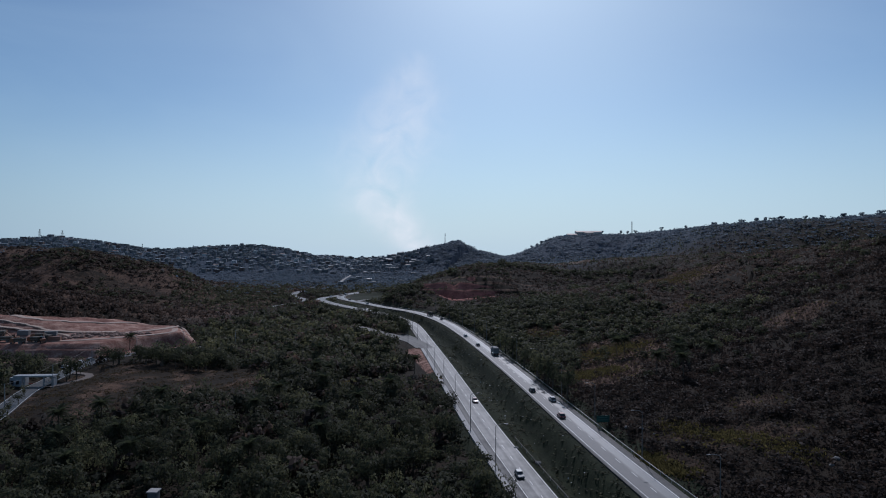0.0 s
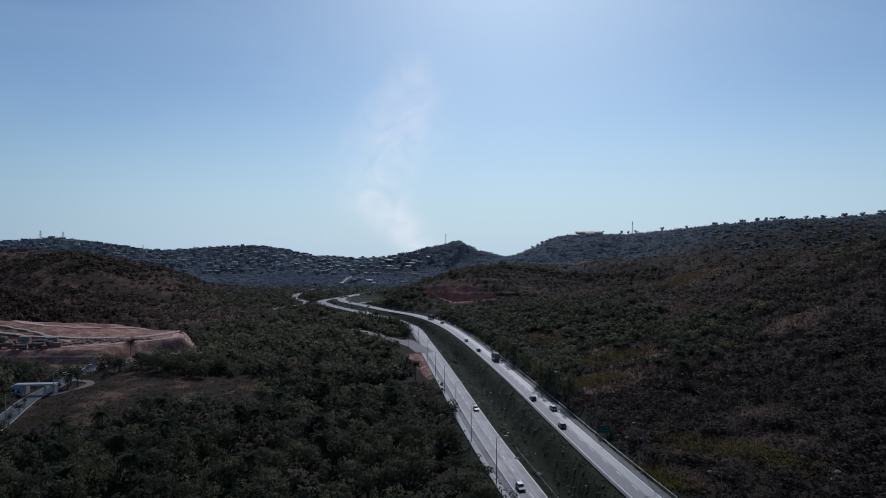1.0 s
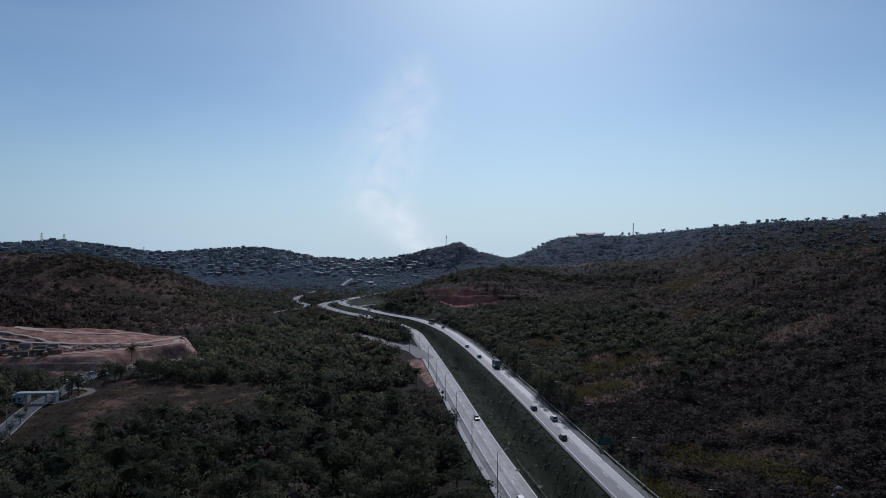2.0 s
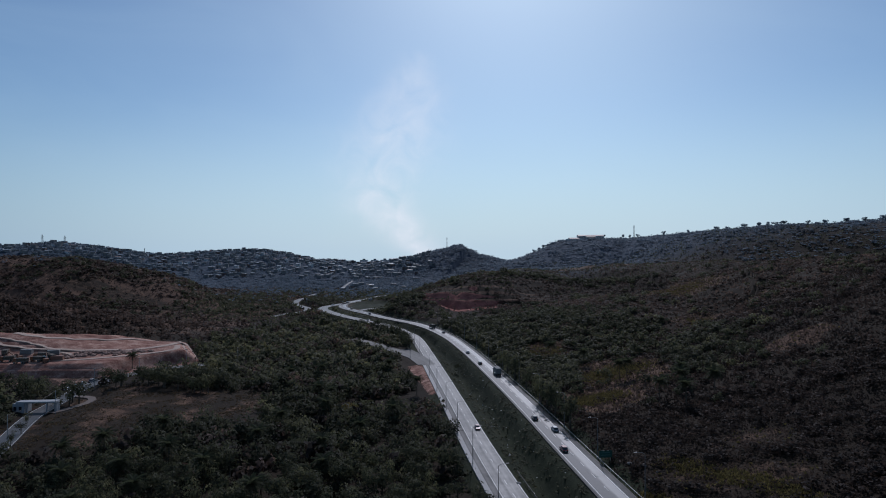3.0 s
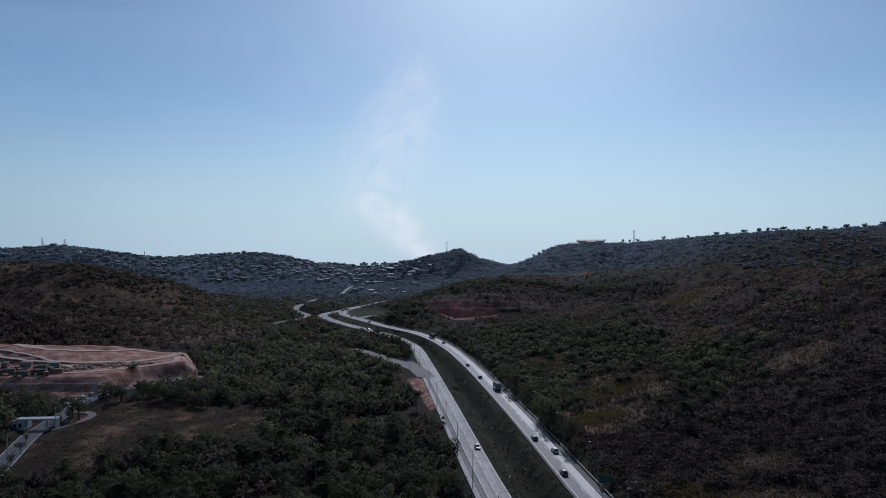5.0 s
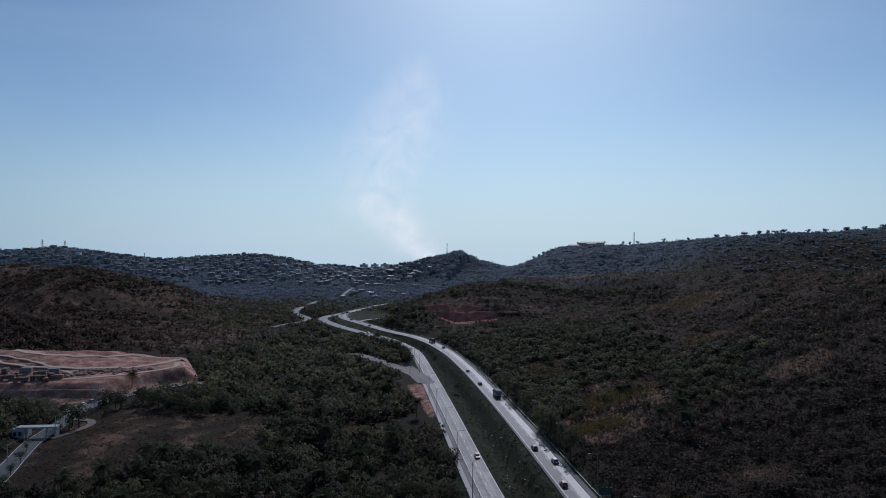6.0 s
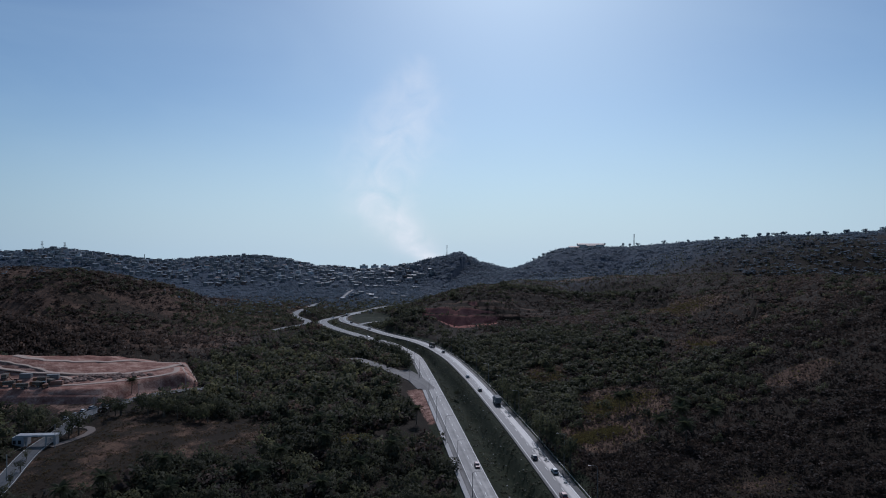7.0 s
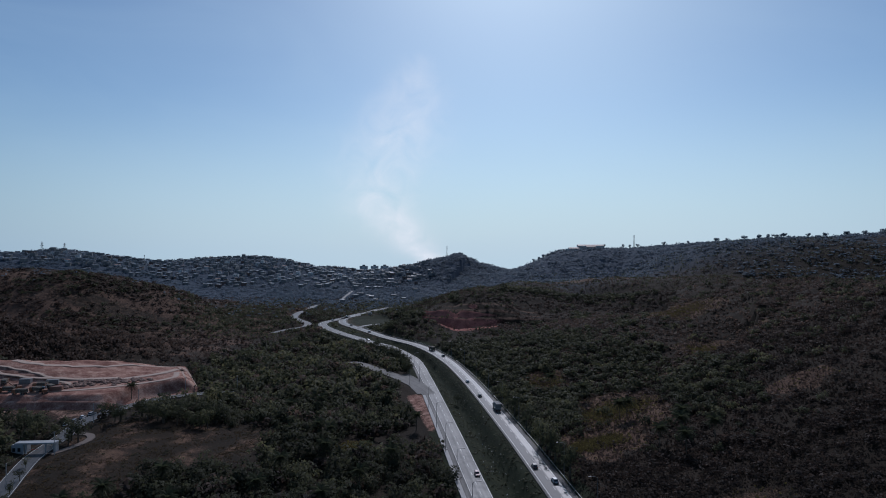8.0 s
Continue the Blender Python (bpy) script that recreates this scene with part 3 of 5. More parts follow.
spots = scatter(RNG, 7400, -330, 24, 96, 640, forest_left)
near = (spots[:, 1] < 190) & (spots[:, 0] > -110)
near &= np.cumsum(near) <= 250
NEAR_TREES, spots = spots[near], spots[~near]
n = len(spots)
r = RNG.uniform(2.4, 5.2, n) + 1.0 * (RNG.rand(n) < 0.15)
# tint varies by tree; its rise from 220 to 400 m imitates haze
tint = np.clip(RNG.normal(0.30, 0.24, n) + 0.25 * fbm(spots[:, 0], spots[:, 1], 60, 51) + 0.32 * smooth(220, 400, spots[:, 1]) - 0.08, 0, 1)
front, back = spots[:, 1] < 240, spots[:, 1] > 330
bare = RNG.rand(n) < 0.13 + 0.12 * fbm(spots[:, 0], spots[:, 1], 75, 53)
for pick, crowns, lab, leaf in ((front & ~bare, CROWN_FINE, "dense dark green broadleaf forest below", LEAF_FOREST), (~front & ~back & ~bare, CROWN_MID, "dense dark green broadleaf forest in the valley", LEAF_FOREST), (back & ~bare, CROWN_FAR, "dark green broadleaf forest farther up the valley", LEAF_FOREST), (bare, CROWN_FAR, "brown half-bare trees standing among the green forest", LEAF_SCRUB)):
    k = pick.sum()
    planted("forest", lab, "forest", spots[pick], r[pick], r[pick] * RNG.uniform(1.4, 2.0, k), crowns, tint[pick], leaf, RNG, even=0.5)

spots = scatter(RNG, 5200, -330, 26, 96, 460, lambda x, y: forest_left(x, y) * 0.7)
n = len(spots)
r = RNG.uniform(1.2, 2.6, n)
planted("undergrowth", "dark olive undergrowth beneath the forest trees", "undergrowth", spots, r, r * RNG.uniform(0.9, 1.3, n), SHRUB_FAR, np.clip(RNG.normal(0.25, 0.25, n), 0, 1), LEAF_FOREST, RNG)


def right_trees(x, y):
    k = off_roads(x, y, 1.5) * (x > np.interp(y, UPPER[:, 1], UPPER[:, 0]))
    d = nearest(x, y, UPPER)[0]
    k *= 0.10 + 0.9 * np.maximum(smooth(130, 60, d), 0.6 * smooth(300, 170, d) * smooth(-0.1, 0.3, fbm(x, y, 75, 46))) * smooth(195, 250, y) * (0.45 + 0.55 * smooth(-0.3, 0.3, fbm(x, y, 60, 45)))
    k *= (1 - loop_lawn(x, y)) * np.where(d > 14, 0.12 + 0.88 * smooth(225, 275, y), 1)
    return k * (1 - 0.97 * clearing(x, y)) * smooth(150, 200, y) * (1 - 0.9 * quarry(x, y)[0]) * (1 - smooth(34, 26, np.abs(x - 30)) * smooth(506, 514, y) * smooth(560, 548, y))


spots = np.vstack([scatter(RNG, 5200, -60, 360, 150, 700, right_trees), scatter(RNG, 4200, -40, 150, 215, 470, right_trees), scatter(RNG, 900, 62, 230, 600, 700, lambda x, y: 0.9 * smooth(640, 660, y + 0.25 * np.abs(x - 140))), scatter(RNG, 260, -75, 0, 545, 600, lambda x, y: off_roads(x, y, 3) * (x > np.interp(y, UPPER[:, 1], UPPER[:, 0])) * (1 - quarry(x, y)[0]))])
n = len(spots)
r = RNG.uniform(2.0, 4.2, n)
tint = np.clip(RNG.normal(0.42, 0.2, n) + 0.25 * fbm(spots[:, 0], spots[:, 1], 45, 73), 0, 1)
tall = r * RNG.uniform(1.2, 1.7, n)
near = spots[:, 1] < 300
for pick, crowns, lab in ((near, CROWN_MID, "dark green trees at the foot of the hillside"), (~near, CROWN_FAR, "mixed dark green trees on the lower hillside")):
    planted("woodland", lab, "woodland", spots[pick], r[pick], tall[pick], crowns, tint[pick], LEAF_FOREST, RNG, even=0.5)


def right_scrub(x, y):
    k = off_roads(x, y, 1.0) * (x > np.interp(y, UPPER[:, 1], UPPER[:, 0]))
    k *= 1 - loop_lawn(x, y)
    return k * (1 - 0.85 * clearing(x, y)) * (0.55 + 0.45 * smooth(-0.4, 0.3, fbm(x, y, 38, 47))) * (1 - 0.9 * quarry(x, y)[0] * smooth(50, 35, np.abs(x - 10)))


BUSH_NEAR = [leaf_ball(RNG, 7, 38, 0.175, 0.9) for _ in range(10)]
spots = scatter(RNG, 2700, 42, 178, 98, 215, right_scrub)
n = len(spots)
r = RNG.uniform(1.2, 3.2, n)
planted("scrub", "brown and olive bushes below the near slope", "scrub", spots, r, r * RNG.uniform(0.9, 1.3, n), BUSH_NEAR, np.clip(RNG.normal(0.20, 0.10, n), 0, 1), LEAF_SCRUB, RNG)
spots = scatter(RNG, 4500, 42, 260, 98, 345, lambda x, y: right_scrub(x, y) * ((y > 215) | (x > 178)))
n = len(spots)
r = RNG.uniform(1.1, 3.3, n)
tint = np.clip(RNG.normal(0.26, 0.16, n) + 0.2 * fbm(spots[:, 0], spots[:, 1], 50, 71), 0, 1)
planted("scrub", "brown and olive dry bushes covering the near hillside", "scrub", spots, r, r * RNG.uniform(0.9, 1.3, n), BUSH, tint, LEAF_SCRUB, RNG)
spots = np.vstack([scatter(RNG, 4000, 50, 360, 325, 540, right_scrub), scatter(RNG, 3600, -60, 450, 500, 850, right_scrub), scatter(RNG, 1500, -40, 240, 560, 700, right_scrub)])
n = len(spots)
r = RNG.uniform(1.4, 3.2, n)
planted("scrub", "dry scrub thinning out over the upper hillside", "scrub", spots, r, r * RNG.uniform(0.6, 1.0, n), SHRUB, np.clip(0.5 + 0.35 * fbm(spots[:, 0], spots[:, 1], 80, 75) + RNG.normal(0, 0.1, n), 0, 1), LEAF_SCRUB, RNG, even=0.7)


def left_scrub(x, y):
    return off_roads(x, y, 1.0) * (1 - earthworks(x, y)) * (0.06 + 0.94 * smooth(0.25, -0.2, fbm(x, y, 150, 43)))


spots = scatter(RNG, 4200, -760, -120, 425, 900, left_scrub)
n = len(spots)
r = RNG.uniform(1.8, 4.2, n)
planted("scrub", "reddish brown dry scrub on the hill behind the building site", "scrub", spots, r, r * RNG.uniform(0.9, 1.5, n), SHRUB_FAR, np.clip(RNG.normal(0.42, 0.18, n), 0, 1), LEAF_SCRUB, RNG, even=0.7)


def far_woods(x, y):
    return off_roads(x, y, 2.0) * (1 - loop_lawn(x, y)) * smooth(740, 840, y - 0.3 * x) * (0.25 + 0.75 * smooth(-0.35, 0.35, fbm(x, y, 130, 97)))


spots = np.vstack([scatter(RNG, 3200, -1000, 120, 640, 1400, far_woods), scatter(RNG, 4600, 40, 800, 700, 1220, far_woods), scatter(RNG, 3200, -170, 130, 1040, 1230, lambda x, y: 0 * x + 0.9), scatter(RNG, 2600, -900, -100, 850, 1060, lambda x, y: 0.9 * off_roads(x, y, 2)), scatter(RNG, 1500, -110, 160, 860, 1050, lambda x, y: 0.9 * off_roads(x, y, 2)), scatter(RNG, 3400, 120, 700, 860, 1130, lambda x, y: 0 * x + 0.9), scatter(RNG, 3000, 380, 900, 560, 900, lambda x, y: smooth(-40, 40, y + 0.75 * x - 1020) * 0.9)])
n = len(spots)
r = RNG.uniform(2.6, 5.2, n)
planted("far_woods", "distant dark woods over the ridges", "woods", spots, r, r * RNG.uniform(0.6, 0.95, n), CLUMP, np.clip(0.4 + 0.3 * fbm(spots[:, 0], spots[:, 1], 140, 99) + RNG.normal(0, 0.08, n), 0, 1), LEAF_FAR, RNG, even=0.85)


def fuzz(label, spots, low, high, mat, tint, rng, lying=False):
    """Single upright sprays of twigs and weeds that fill the ground between bushes, one object of kind stuff."""
    n = len(spots)
    z = height(spots[:, 0], spots[:, 1])
    h = rng.uniform(low, high, n)
    a = rng.uniform(0, 2 * np.pi, n)
    u = np.stack([np.cos(a), np.sin(a), 0 * a], 1) * (h * rng.uniform(0.35, 0.8, n))[:, None]
    up = np.stack([rng.normal(0, 0.45, n) * h, rng.normal(0, 0.45, n) * h, h], 1)
    p = np.stack([spots[:, 0], spots[:, 1], z - 0.12 * h], 1)
    q = np.stack([p - u * 0.5, p + u * 0.6, p + up + u * 0.9, p + up * 0.85 - u * 0.7], 1)
    if lying:
        v = np.stack([-u[:, 1], u[:, 0], 0 * h], 1)
        tilt = rng.normal(0, 0.22, (n, 4)) * h[:, None]
        c = p + np.stack([0 * h, 0 * h, h * rng.uniform(0.2, 1.0, n)], 1)
        q = np.stack([c - u, c - v * 0.8, c + u, c + v * 0.9], 1)
        q[..., 2] += tilt
    tagged(new("weeds", quads_mesh("weeds", q, tint, mat)), label, "weeds", kind="stuff")


def patchy(spots, mean, spread, size, seed):
    return np.clip(mean + spread * fbm(spots[:, 0], spots[:, 1], size, seed) + RNG.normal(0, 0.08, len(spots)), 0, 1)


def open_side(x, y):
    return off_roads(x, y, -0.3) * (x > np.interp(y, UPPER[:, 1], UPPER[:, 0])) * (1 - 0.7 * quarry(x, y)[0]) * (1 - loop_lawn(x, y))


sp = scatter(RNG, 26000, 40, 182, 98, 215, lambda x, y: open_side(x, y) * (x < 0.76 * y + 14))
fuzz("fine dry weeds beside the road", sp, 0.25, 0.65, LEAF_SCRUB, np.clip(patchy(sp, 0.14, 0.2, 30, 82) + 0.3 * clearing(sp[:, 0], sp[:, 1]), 0, 1), RNG)
sp = scatter(RNG, 24000, 30, 260, 100, 530, lambda x, y: open_side(x, y) * smooth(0.2, 0.7, clearing(x, y)))
fuzz("straw-coloured grass in the clearings", sp, 0.3, 0.8, LEAF_GRASS, patchy(sp, 0.4, 0.3, 20, 84), RNG)
sp = scatter(RNG, 26000, 40, 250, 200, 360, open_side)
fuzz("knee-high brown weeds and twigs between the bushes", sp, 0.4, 1.0, LEAF_SCRUB, np.clip(patchy(sp, 0.25, 0.3, 45, 81) + 0.3 * clearing(sp[:, 0], sp[:, 1]), 0, 1), RNG)
sp = np.vstack([scatter(RNG, 15000, 30, 380, 340, 560, open_side), scatter(RNG, 9000, -60, 420, 520, 820, open_side)])
fuzz("low dry growth on the upper slopes", sp, 0.6, 1.5, LEAF_SCRUB, patchy(sp, 0.68, 0.4, 70, 83), RNG)
sp = scatter(RNG, 16000, -700, -110, 420, 900, lambda x, y: off_roads(x, y) * (1 - earthworks(x, y)))
fuzz("reddish dry growth on the hill behind the site", sp, 0.7, 1.8, LEAF_SCRUB, np.clip(patchy(sp, 0.3, 0.1, 120, 85) + 0.5 * smooth(-0.1, 0.35, fbm(sp[:, 0], sp[:, 1], 150, 43)), 0, 1), RNG)
sp = np.vstack([scatter(RNG, 11000, -260, 70, 560, 900, lambda x, y: off_roads(x, y) * (1 - loop_lawn(x, y)) * (1 - 0.8 * quarry(x, y)[0])), scatter(RNG, 7000, 60, 560, 660, 950, off_roads)])
fuzz("low green growth in the far valley", sp, 0.8, 2.0, LEAF_FOREST, patchy(sp, 0.5, 0.3, 80, 89), RNG)
sp = scatter(RNG, 2300, -280, -40, 590, 1010, lambda x, y: off_roads(x, y, 2.5) * (1 - loop_lawn(x, y)) * smooth(-40, -75, x - 0.1 * (y - 640)))
n = len(sp)
r = RNG.uniform(2.0, 4.2, n)
# leaves with haze in their colour take over farther up the valley
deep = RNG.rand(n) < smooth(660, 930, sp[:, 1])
for pick, leaf, lab in ((~deep, LEAF_FOREST, "dark green woods along the valley floor"), (deep, LEAF_FAR, "woods along the far valley floor, coloured with bluish haze")):
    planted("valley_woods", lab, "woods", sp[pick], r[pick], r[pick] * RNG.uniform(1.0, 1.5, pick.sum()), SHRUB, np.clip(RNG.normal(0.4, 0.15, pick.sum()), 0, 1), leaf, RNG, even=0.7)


def crest_spots(line, n, spread):
    k = RNG.randint(0, len(line) - 1, n)
    t = RNG.rand(n)[:, None]
    p = line[k, :2] * (1 - t) + line[k + 1, :2] * t + RNG.normal(0, spread, (n, 2))
    return p[(np.abs(p[:, 0]) < 0.8 * p[:, 1] + 60) & (p[:, 1] > 500)]


sp = np.vstack([crest_spots(RIDGES[4][0], 900, 7), crest_spots(RIDGES[3][0], 260, 7), crest_spots(RIDGES[5][0], 420, 9)])
sp = sp[~((np.abs(sp[:, 0] - 268) < 38) & (sp[:, 1] < 1124) & (sp[:, 1] > 1060))]
n = len(sp)
r = RNG.uniform(2.0, 4.6, n)
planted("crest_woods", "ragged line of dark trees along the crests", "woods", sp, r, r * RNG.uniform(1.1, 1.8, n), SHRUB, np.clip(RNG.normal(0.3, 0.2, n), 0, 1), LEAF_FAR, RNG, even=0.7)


# dry woods on the spur behind the building site, and dark green groves higher up the left hill
def spur_woods(x, y):
    return off_roads(x, y, 2.0) * (1 - earthworks(x, y)) * smooth(-205, -250, x - 0.2 * (y - 450)) * smooth(545, 500, y)


def groves(x, y):
    return off_roads(x, y, 2.0) * smooth(-0.35, 0.25, fbm(x, y, 120, 57)) * smooth(-250, -300, x)


sp = scatter(RNG, 3600, -480, -200, 380, 560, spur_woods)
n = len(sp)
r = RNG.uniform(1.8, 3.6, n)
planted("dry_woods", "dark brown dry woods on the spur behind the building site", "woods", sp, r, r * RNG.uniform(1.3, 2.0, n), SHRUB, np.clip(RNG.normal(0.5, 0.16, n), 0, 1), LEAF_SCRUB, RNG, even=0.7)
sp = scatter(RNG, 3600, -620, -250, 540, 760, groves)
n = len(sp)
r = RNG.uniform(2.0, 4.4, n)
planted("groves", "dark green groves on the upper slope of the brown hill", "woods", sp[::2], r[::2], r[::2] * RNG.uniform(1.0, 1.5, len(sp[::2])), SHRUB, np.clip(RNG.normal(0.35, 0.15, n), 0, 1)[::2], LEAF_FOREST, RNG, even=0.7)
planted("groves", "brown dry trees among the groves of the left hill", "woods", sp[1::2], r[1::2], r[1::2] * RNG.uniform(1.0, 1.5, len(sp[1::2])), SHRUB, np.clip(RNG.normal(0.35, 0.15, n), 0, 1)[1::2], LEAF_SCRUB, RNG, even=0.7)


# ---- kit for building things ----
def part(name, bm, mat, parent, label=""):
    """Links a bmesh as one mesh under a thing or a part."""
    me = bpy.data.meshes.new(name)
    bm.to_mesh(me)
    bm.free()
    for m in mat if isinstance(mat, (list, tuple)) else (mat,):
        me.materials.append(m)
    ob = new(name, me)
    ob.parent = parent
    if label:
        ob["label"] = label
    return ob


def thing(name, label, category, group="", at=None):
    ob = tagged(new(name), label, category, group)
    ob.empty_display_size = 0.5
    if at is not None:
        ob.matrix_basis = at
    return ob


def shared(name, me, parent, m):
    """Another object on the same mesh, under a parent, at the pose m."""
    ob = new(name, me)
    ob.parent, ob.matrix_basis = parent, m
    return ob


def box(bm, size, at=(0, 0, 0), turn=0.0, bevel=0.0, lean=0.0):
    m = Matrix.Translation(at) @ Matrix.Rotation(turn, 4, "Z") @ Matrix.Rotation(lean, 4, "Y") @ Matrix.Diagonal((*size, 1))
    made = bmesh.ops.create_cube(bm, size=1, matrix=m)
    if bevel:
        edges = list({e for v in made["verts"] for e in v.link_edges})
        bmesh.ops.bevel(bm, geom=edges, offset=bevel, segments=2, affect="EDGES")
    return bm


def rod(bm, a, b, r1, r2=None, sides=8):
    """A round bar from a to b."""
    a, b = Vector(a), Vector(b)
    m = Matrix.Translation((a + b) / 2) @ (b - a).to_track_quat("Z", "Y").to_matrix().to_4x4()
    bmesh.ops.create_cone(bm, cap_ends=True, segments=sides, radius1=r1, radius2=r1 if r2 is None else r2, depth=(b - a).length, matrix=m)
    return bm


def prism(bm, outline, width):
    """A side outline of (y, z) points, drawn out to both sides of x = 0."""
    left = [bm.verts.new((-width / 2, y, z)) for y, z in outline]
    right = [bm.verts.new((width / 2, y, z)) for y, z in outline]
    bm.faces.new(left)
    bm.faces.new(right[::-1])
    for i in range(len(outline)):
        j = (i + 1) % len(outline)
        bm.faces.new((left[j], left[i], right[i], right[j]))
    bmesh.ops.recalc_face_normals(bm, faces=bm.faces)
    return bm


def along(line, y, side, lift=0.0):
    """The pose on a road at y of the plan, side metres to its right, heading up the road."""
    i = int(np.argmin(np.abs(line[:, 1] - y)))
    i = min(max(i, 1), len(line) - 2)
    w = line[i + 1, :2] - line[i - 1, :2]
    w /= np.linalg.norm(w)
    p = line[i] + (line[i + 1] - line[i]) * np.clip((y - line[i, 1]) / (line[i + 1, 1] - line[i, 1] + 1e-6), -1, 1)
    return Matrix.Translation((p[0] + w[1] * side, p[1] - w[0] * side, p[2] + lift)) @ Matrix.Rotation(math.atan2(-w[0], w[1]), 4, "Z")


# ---- markings, rails, lamps and signs along the roads ----
def road_named(k):
    return [o for o in scene.objects if o.name.split(".")[0] == "road"][k]


def stripe_mesh(length, width):
    bm = bmesh.new()
    box(bm, (width, length, 0.012))
    me = bpy.data.meshes.new("lane_dash")
    bm.to_mesh(me)
    bm.free()
    me.materials.append(MARKING)
    return me


DASH = stripe_mesh(3.0, 0.16)
for k, line, side, y0, y1 in ((0, UPPER, -0.9, 100, 470), (1, LOWER, 0.7, 110, 440)):
    y = y0
    while y < y1:
        shared("lane_dash", DASH, road_named(k), along(line, y, side, 0.012))
        y += 8.9
for k, line, side, wide in ((0, UPPER, -4.0, 0.18), (0, UPPER, 2.35, 0.2), (1, LOWER, -2.75, 0.18), (1, LOWER, 4.05, 0.18)):
    e = ribbon("edge_line", line, side - wide / 2, side + wide / 2, 0.014, MARKING, "", "", 0.01)
    e.parent = road_named(k)
for line, side in ((LANE, -3.2), (LANE, 3.2)):
    e = ribbon("edge_line", line[:60], side - 0.09, side + 0.09, 0.014, MARKING, "", "", 0.01)
    e.parent = bpy.data.objects["side_road"]
# paving beside the lower carriageway and drain along the upper one
ribbon("pavement", LOWER[:int(np.argmin(np.abs(LOWER[:, 1] - 352)))], -6.6, -4.95, 0.12, CONCRETE, "pale concrete footway along the lower carriageway", "footway")
ribbon("drain", UPPER, -5.2, -4.45, 0.05, SHOULDER, "dark concrete drain at the edge of the upper carriageway", "drain", 1.8)


def guard_rail(line, side, y0, y1, label):
    rail = thing("guard_rail", label, "guard rail")
    i0, i1 = (int(np.argmin(np.abs(line[:, 1] - y))) for y in (y0, y1))
    for lift in (0.5,):
        b = ribbon("beam", line[i0:i1 + 1], side - 0.06, side + 0.06, lift + 0.25, RAIL_OLD if line is LOWER else RAIL, "", "", 0.22)
        b.parent = rail
    bm = bmesh.new()
    box(bm, (0.1, 0.14, 1.0), (0, 0, 0.2))
    first = part("post", bm, STEEL, rail)
    y = y0
    first.matrix_basis = along(line, y, side + 0.12)
    while y < y1 - 5:
        y += 5
        shared("post", first.data, rail, along(line, y, side + 0.12))
    return rail


guard_rail(UPPER, 5.0, 105, 420, "galvanised steel guard rail along the outer edge of the carriageway")
guard_rail(UPPER, 5.0, 425, 600, "galvanised steel guard rail round the outer bend")
guard_rail(LOWER, 6.0, 112, 178, "short pale guard rail on the grassy median")


def street_lamp():
    lamp = thing("street_lamp", "tall grey steel street lamp with one arm", "street lamp", "street lamps along the carriageways")
    bm = bmesh.new()
    rod(bm, (0, 0, -0.5), (0, 0, 11.6), 0.14, 0.07)
    part("pole", bm, POLE, lamp)
    bm = bmesh.new()
    rod(bm, (0, 0, 11.5), (0.7, 0, 11.95), 0.05)
    rod(bm, (0.7, 0, 11.95), (2.2, 0, 12.05), 0.05)
    part("arm", bm, POLE, lamp)
    bm = bmesh.new()
    box(bm, (0.85, 0.3, 0.16), (2.5, 0, 12.05), bevel=0.05)
    part("lantern", bm, POLE, lamp)
    bm = bmesh.new()
    box(bm, (0.5, 0.5, 0.35), (0, 0, 0.05), bevel=0.04)
    part("footing", bm, CONCRETE, lamp)
    return lamp


lamp = street_lamp()
lamp.matrix_basis = along(LOWER, 188, -5.9)
for y in (155, 219, 252, 286, 321, 384, 417, 450):
    copy_thing(lamp, along(LOWER, y, -5.9 if y < 340 else -4.9))
copy_thing(lamp, along(SLIP, 372, -4.6))
flip = Matrix.Rotation(math.pi, 4, "Z")
for y in (113, 145, 176, 207.5, 239, 271, 303, 335, 367, 399, 431, 463):
    copy_thing(lamp, along(UPPER, y, 5.6) @ flip)


def green_sign():
    sign = thing("road_sign", "large green direction sign on two steel posts", "road sign", at=Matrix.Translation((47.6, 173, ground_at(47.6, 173))) @ Matrix.Rotation(0.12, 4, "Z"))
    green = plain("sign_green", (0.008, 0.062, 0.046), 0.5, 0, 0.3, 2)
    bm = bmesh.new()
    box(bm, (4.0, 0.06, 2.0), (0, 0, 2.6), bevel=0.02)
    part("panel", bm, green, sign)
    for z, w in ((3.0, 2.6), (2.3, 3.0)):
        bm = bmesh.new()
        box(bm, (w, 0.012, 0.22), (0, -0.04, z))
        part("lettering_bar", bm, PALE_GREEN, sign, "plain pale bar in place of unreadable lettering")
    for x in (-1.5, 1.5):
        bm = bmesh.new()
        rod(bm, (x, 0.08, -0.6), (x, 0.08, 3.5), 0.07)
        part("post", bm, STEEL, sign)


PALE_GREEN = plain("sign_lettering", (0.06, 0.14, 0.12), 0.5)
green_sign()


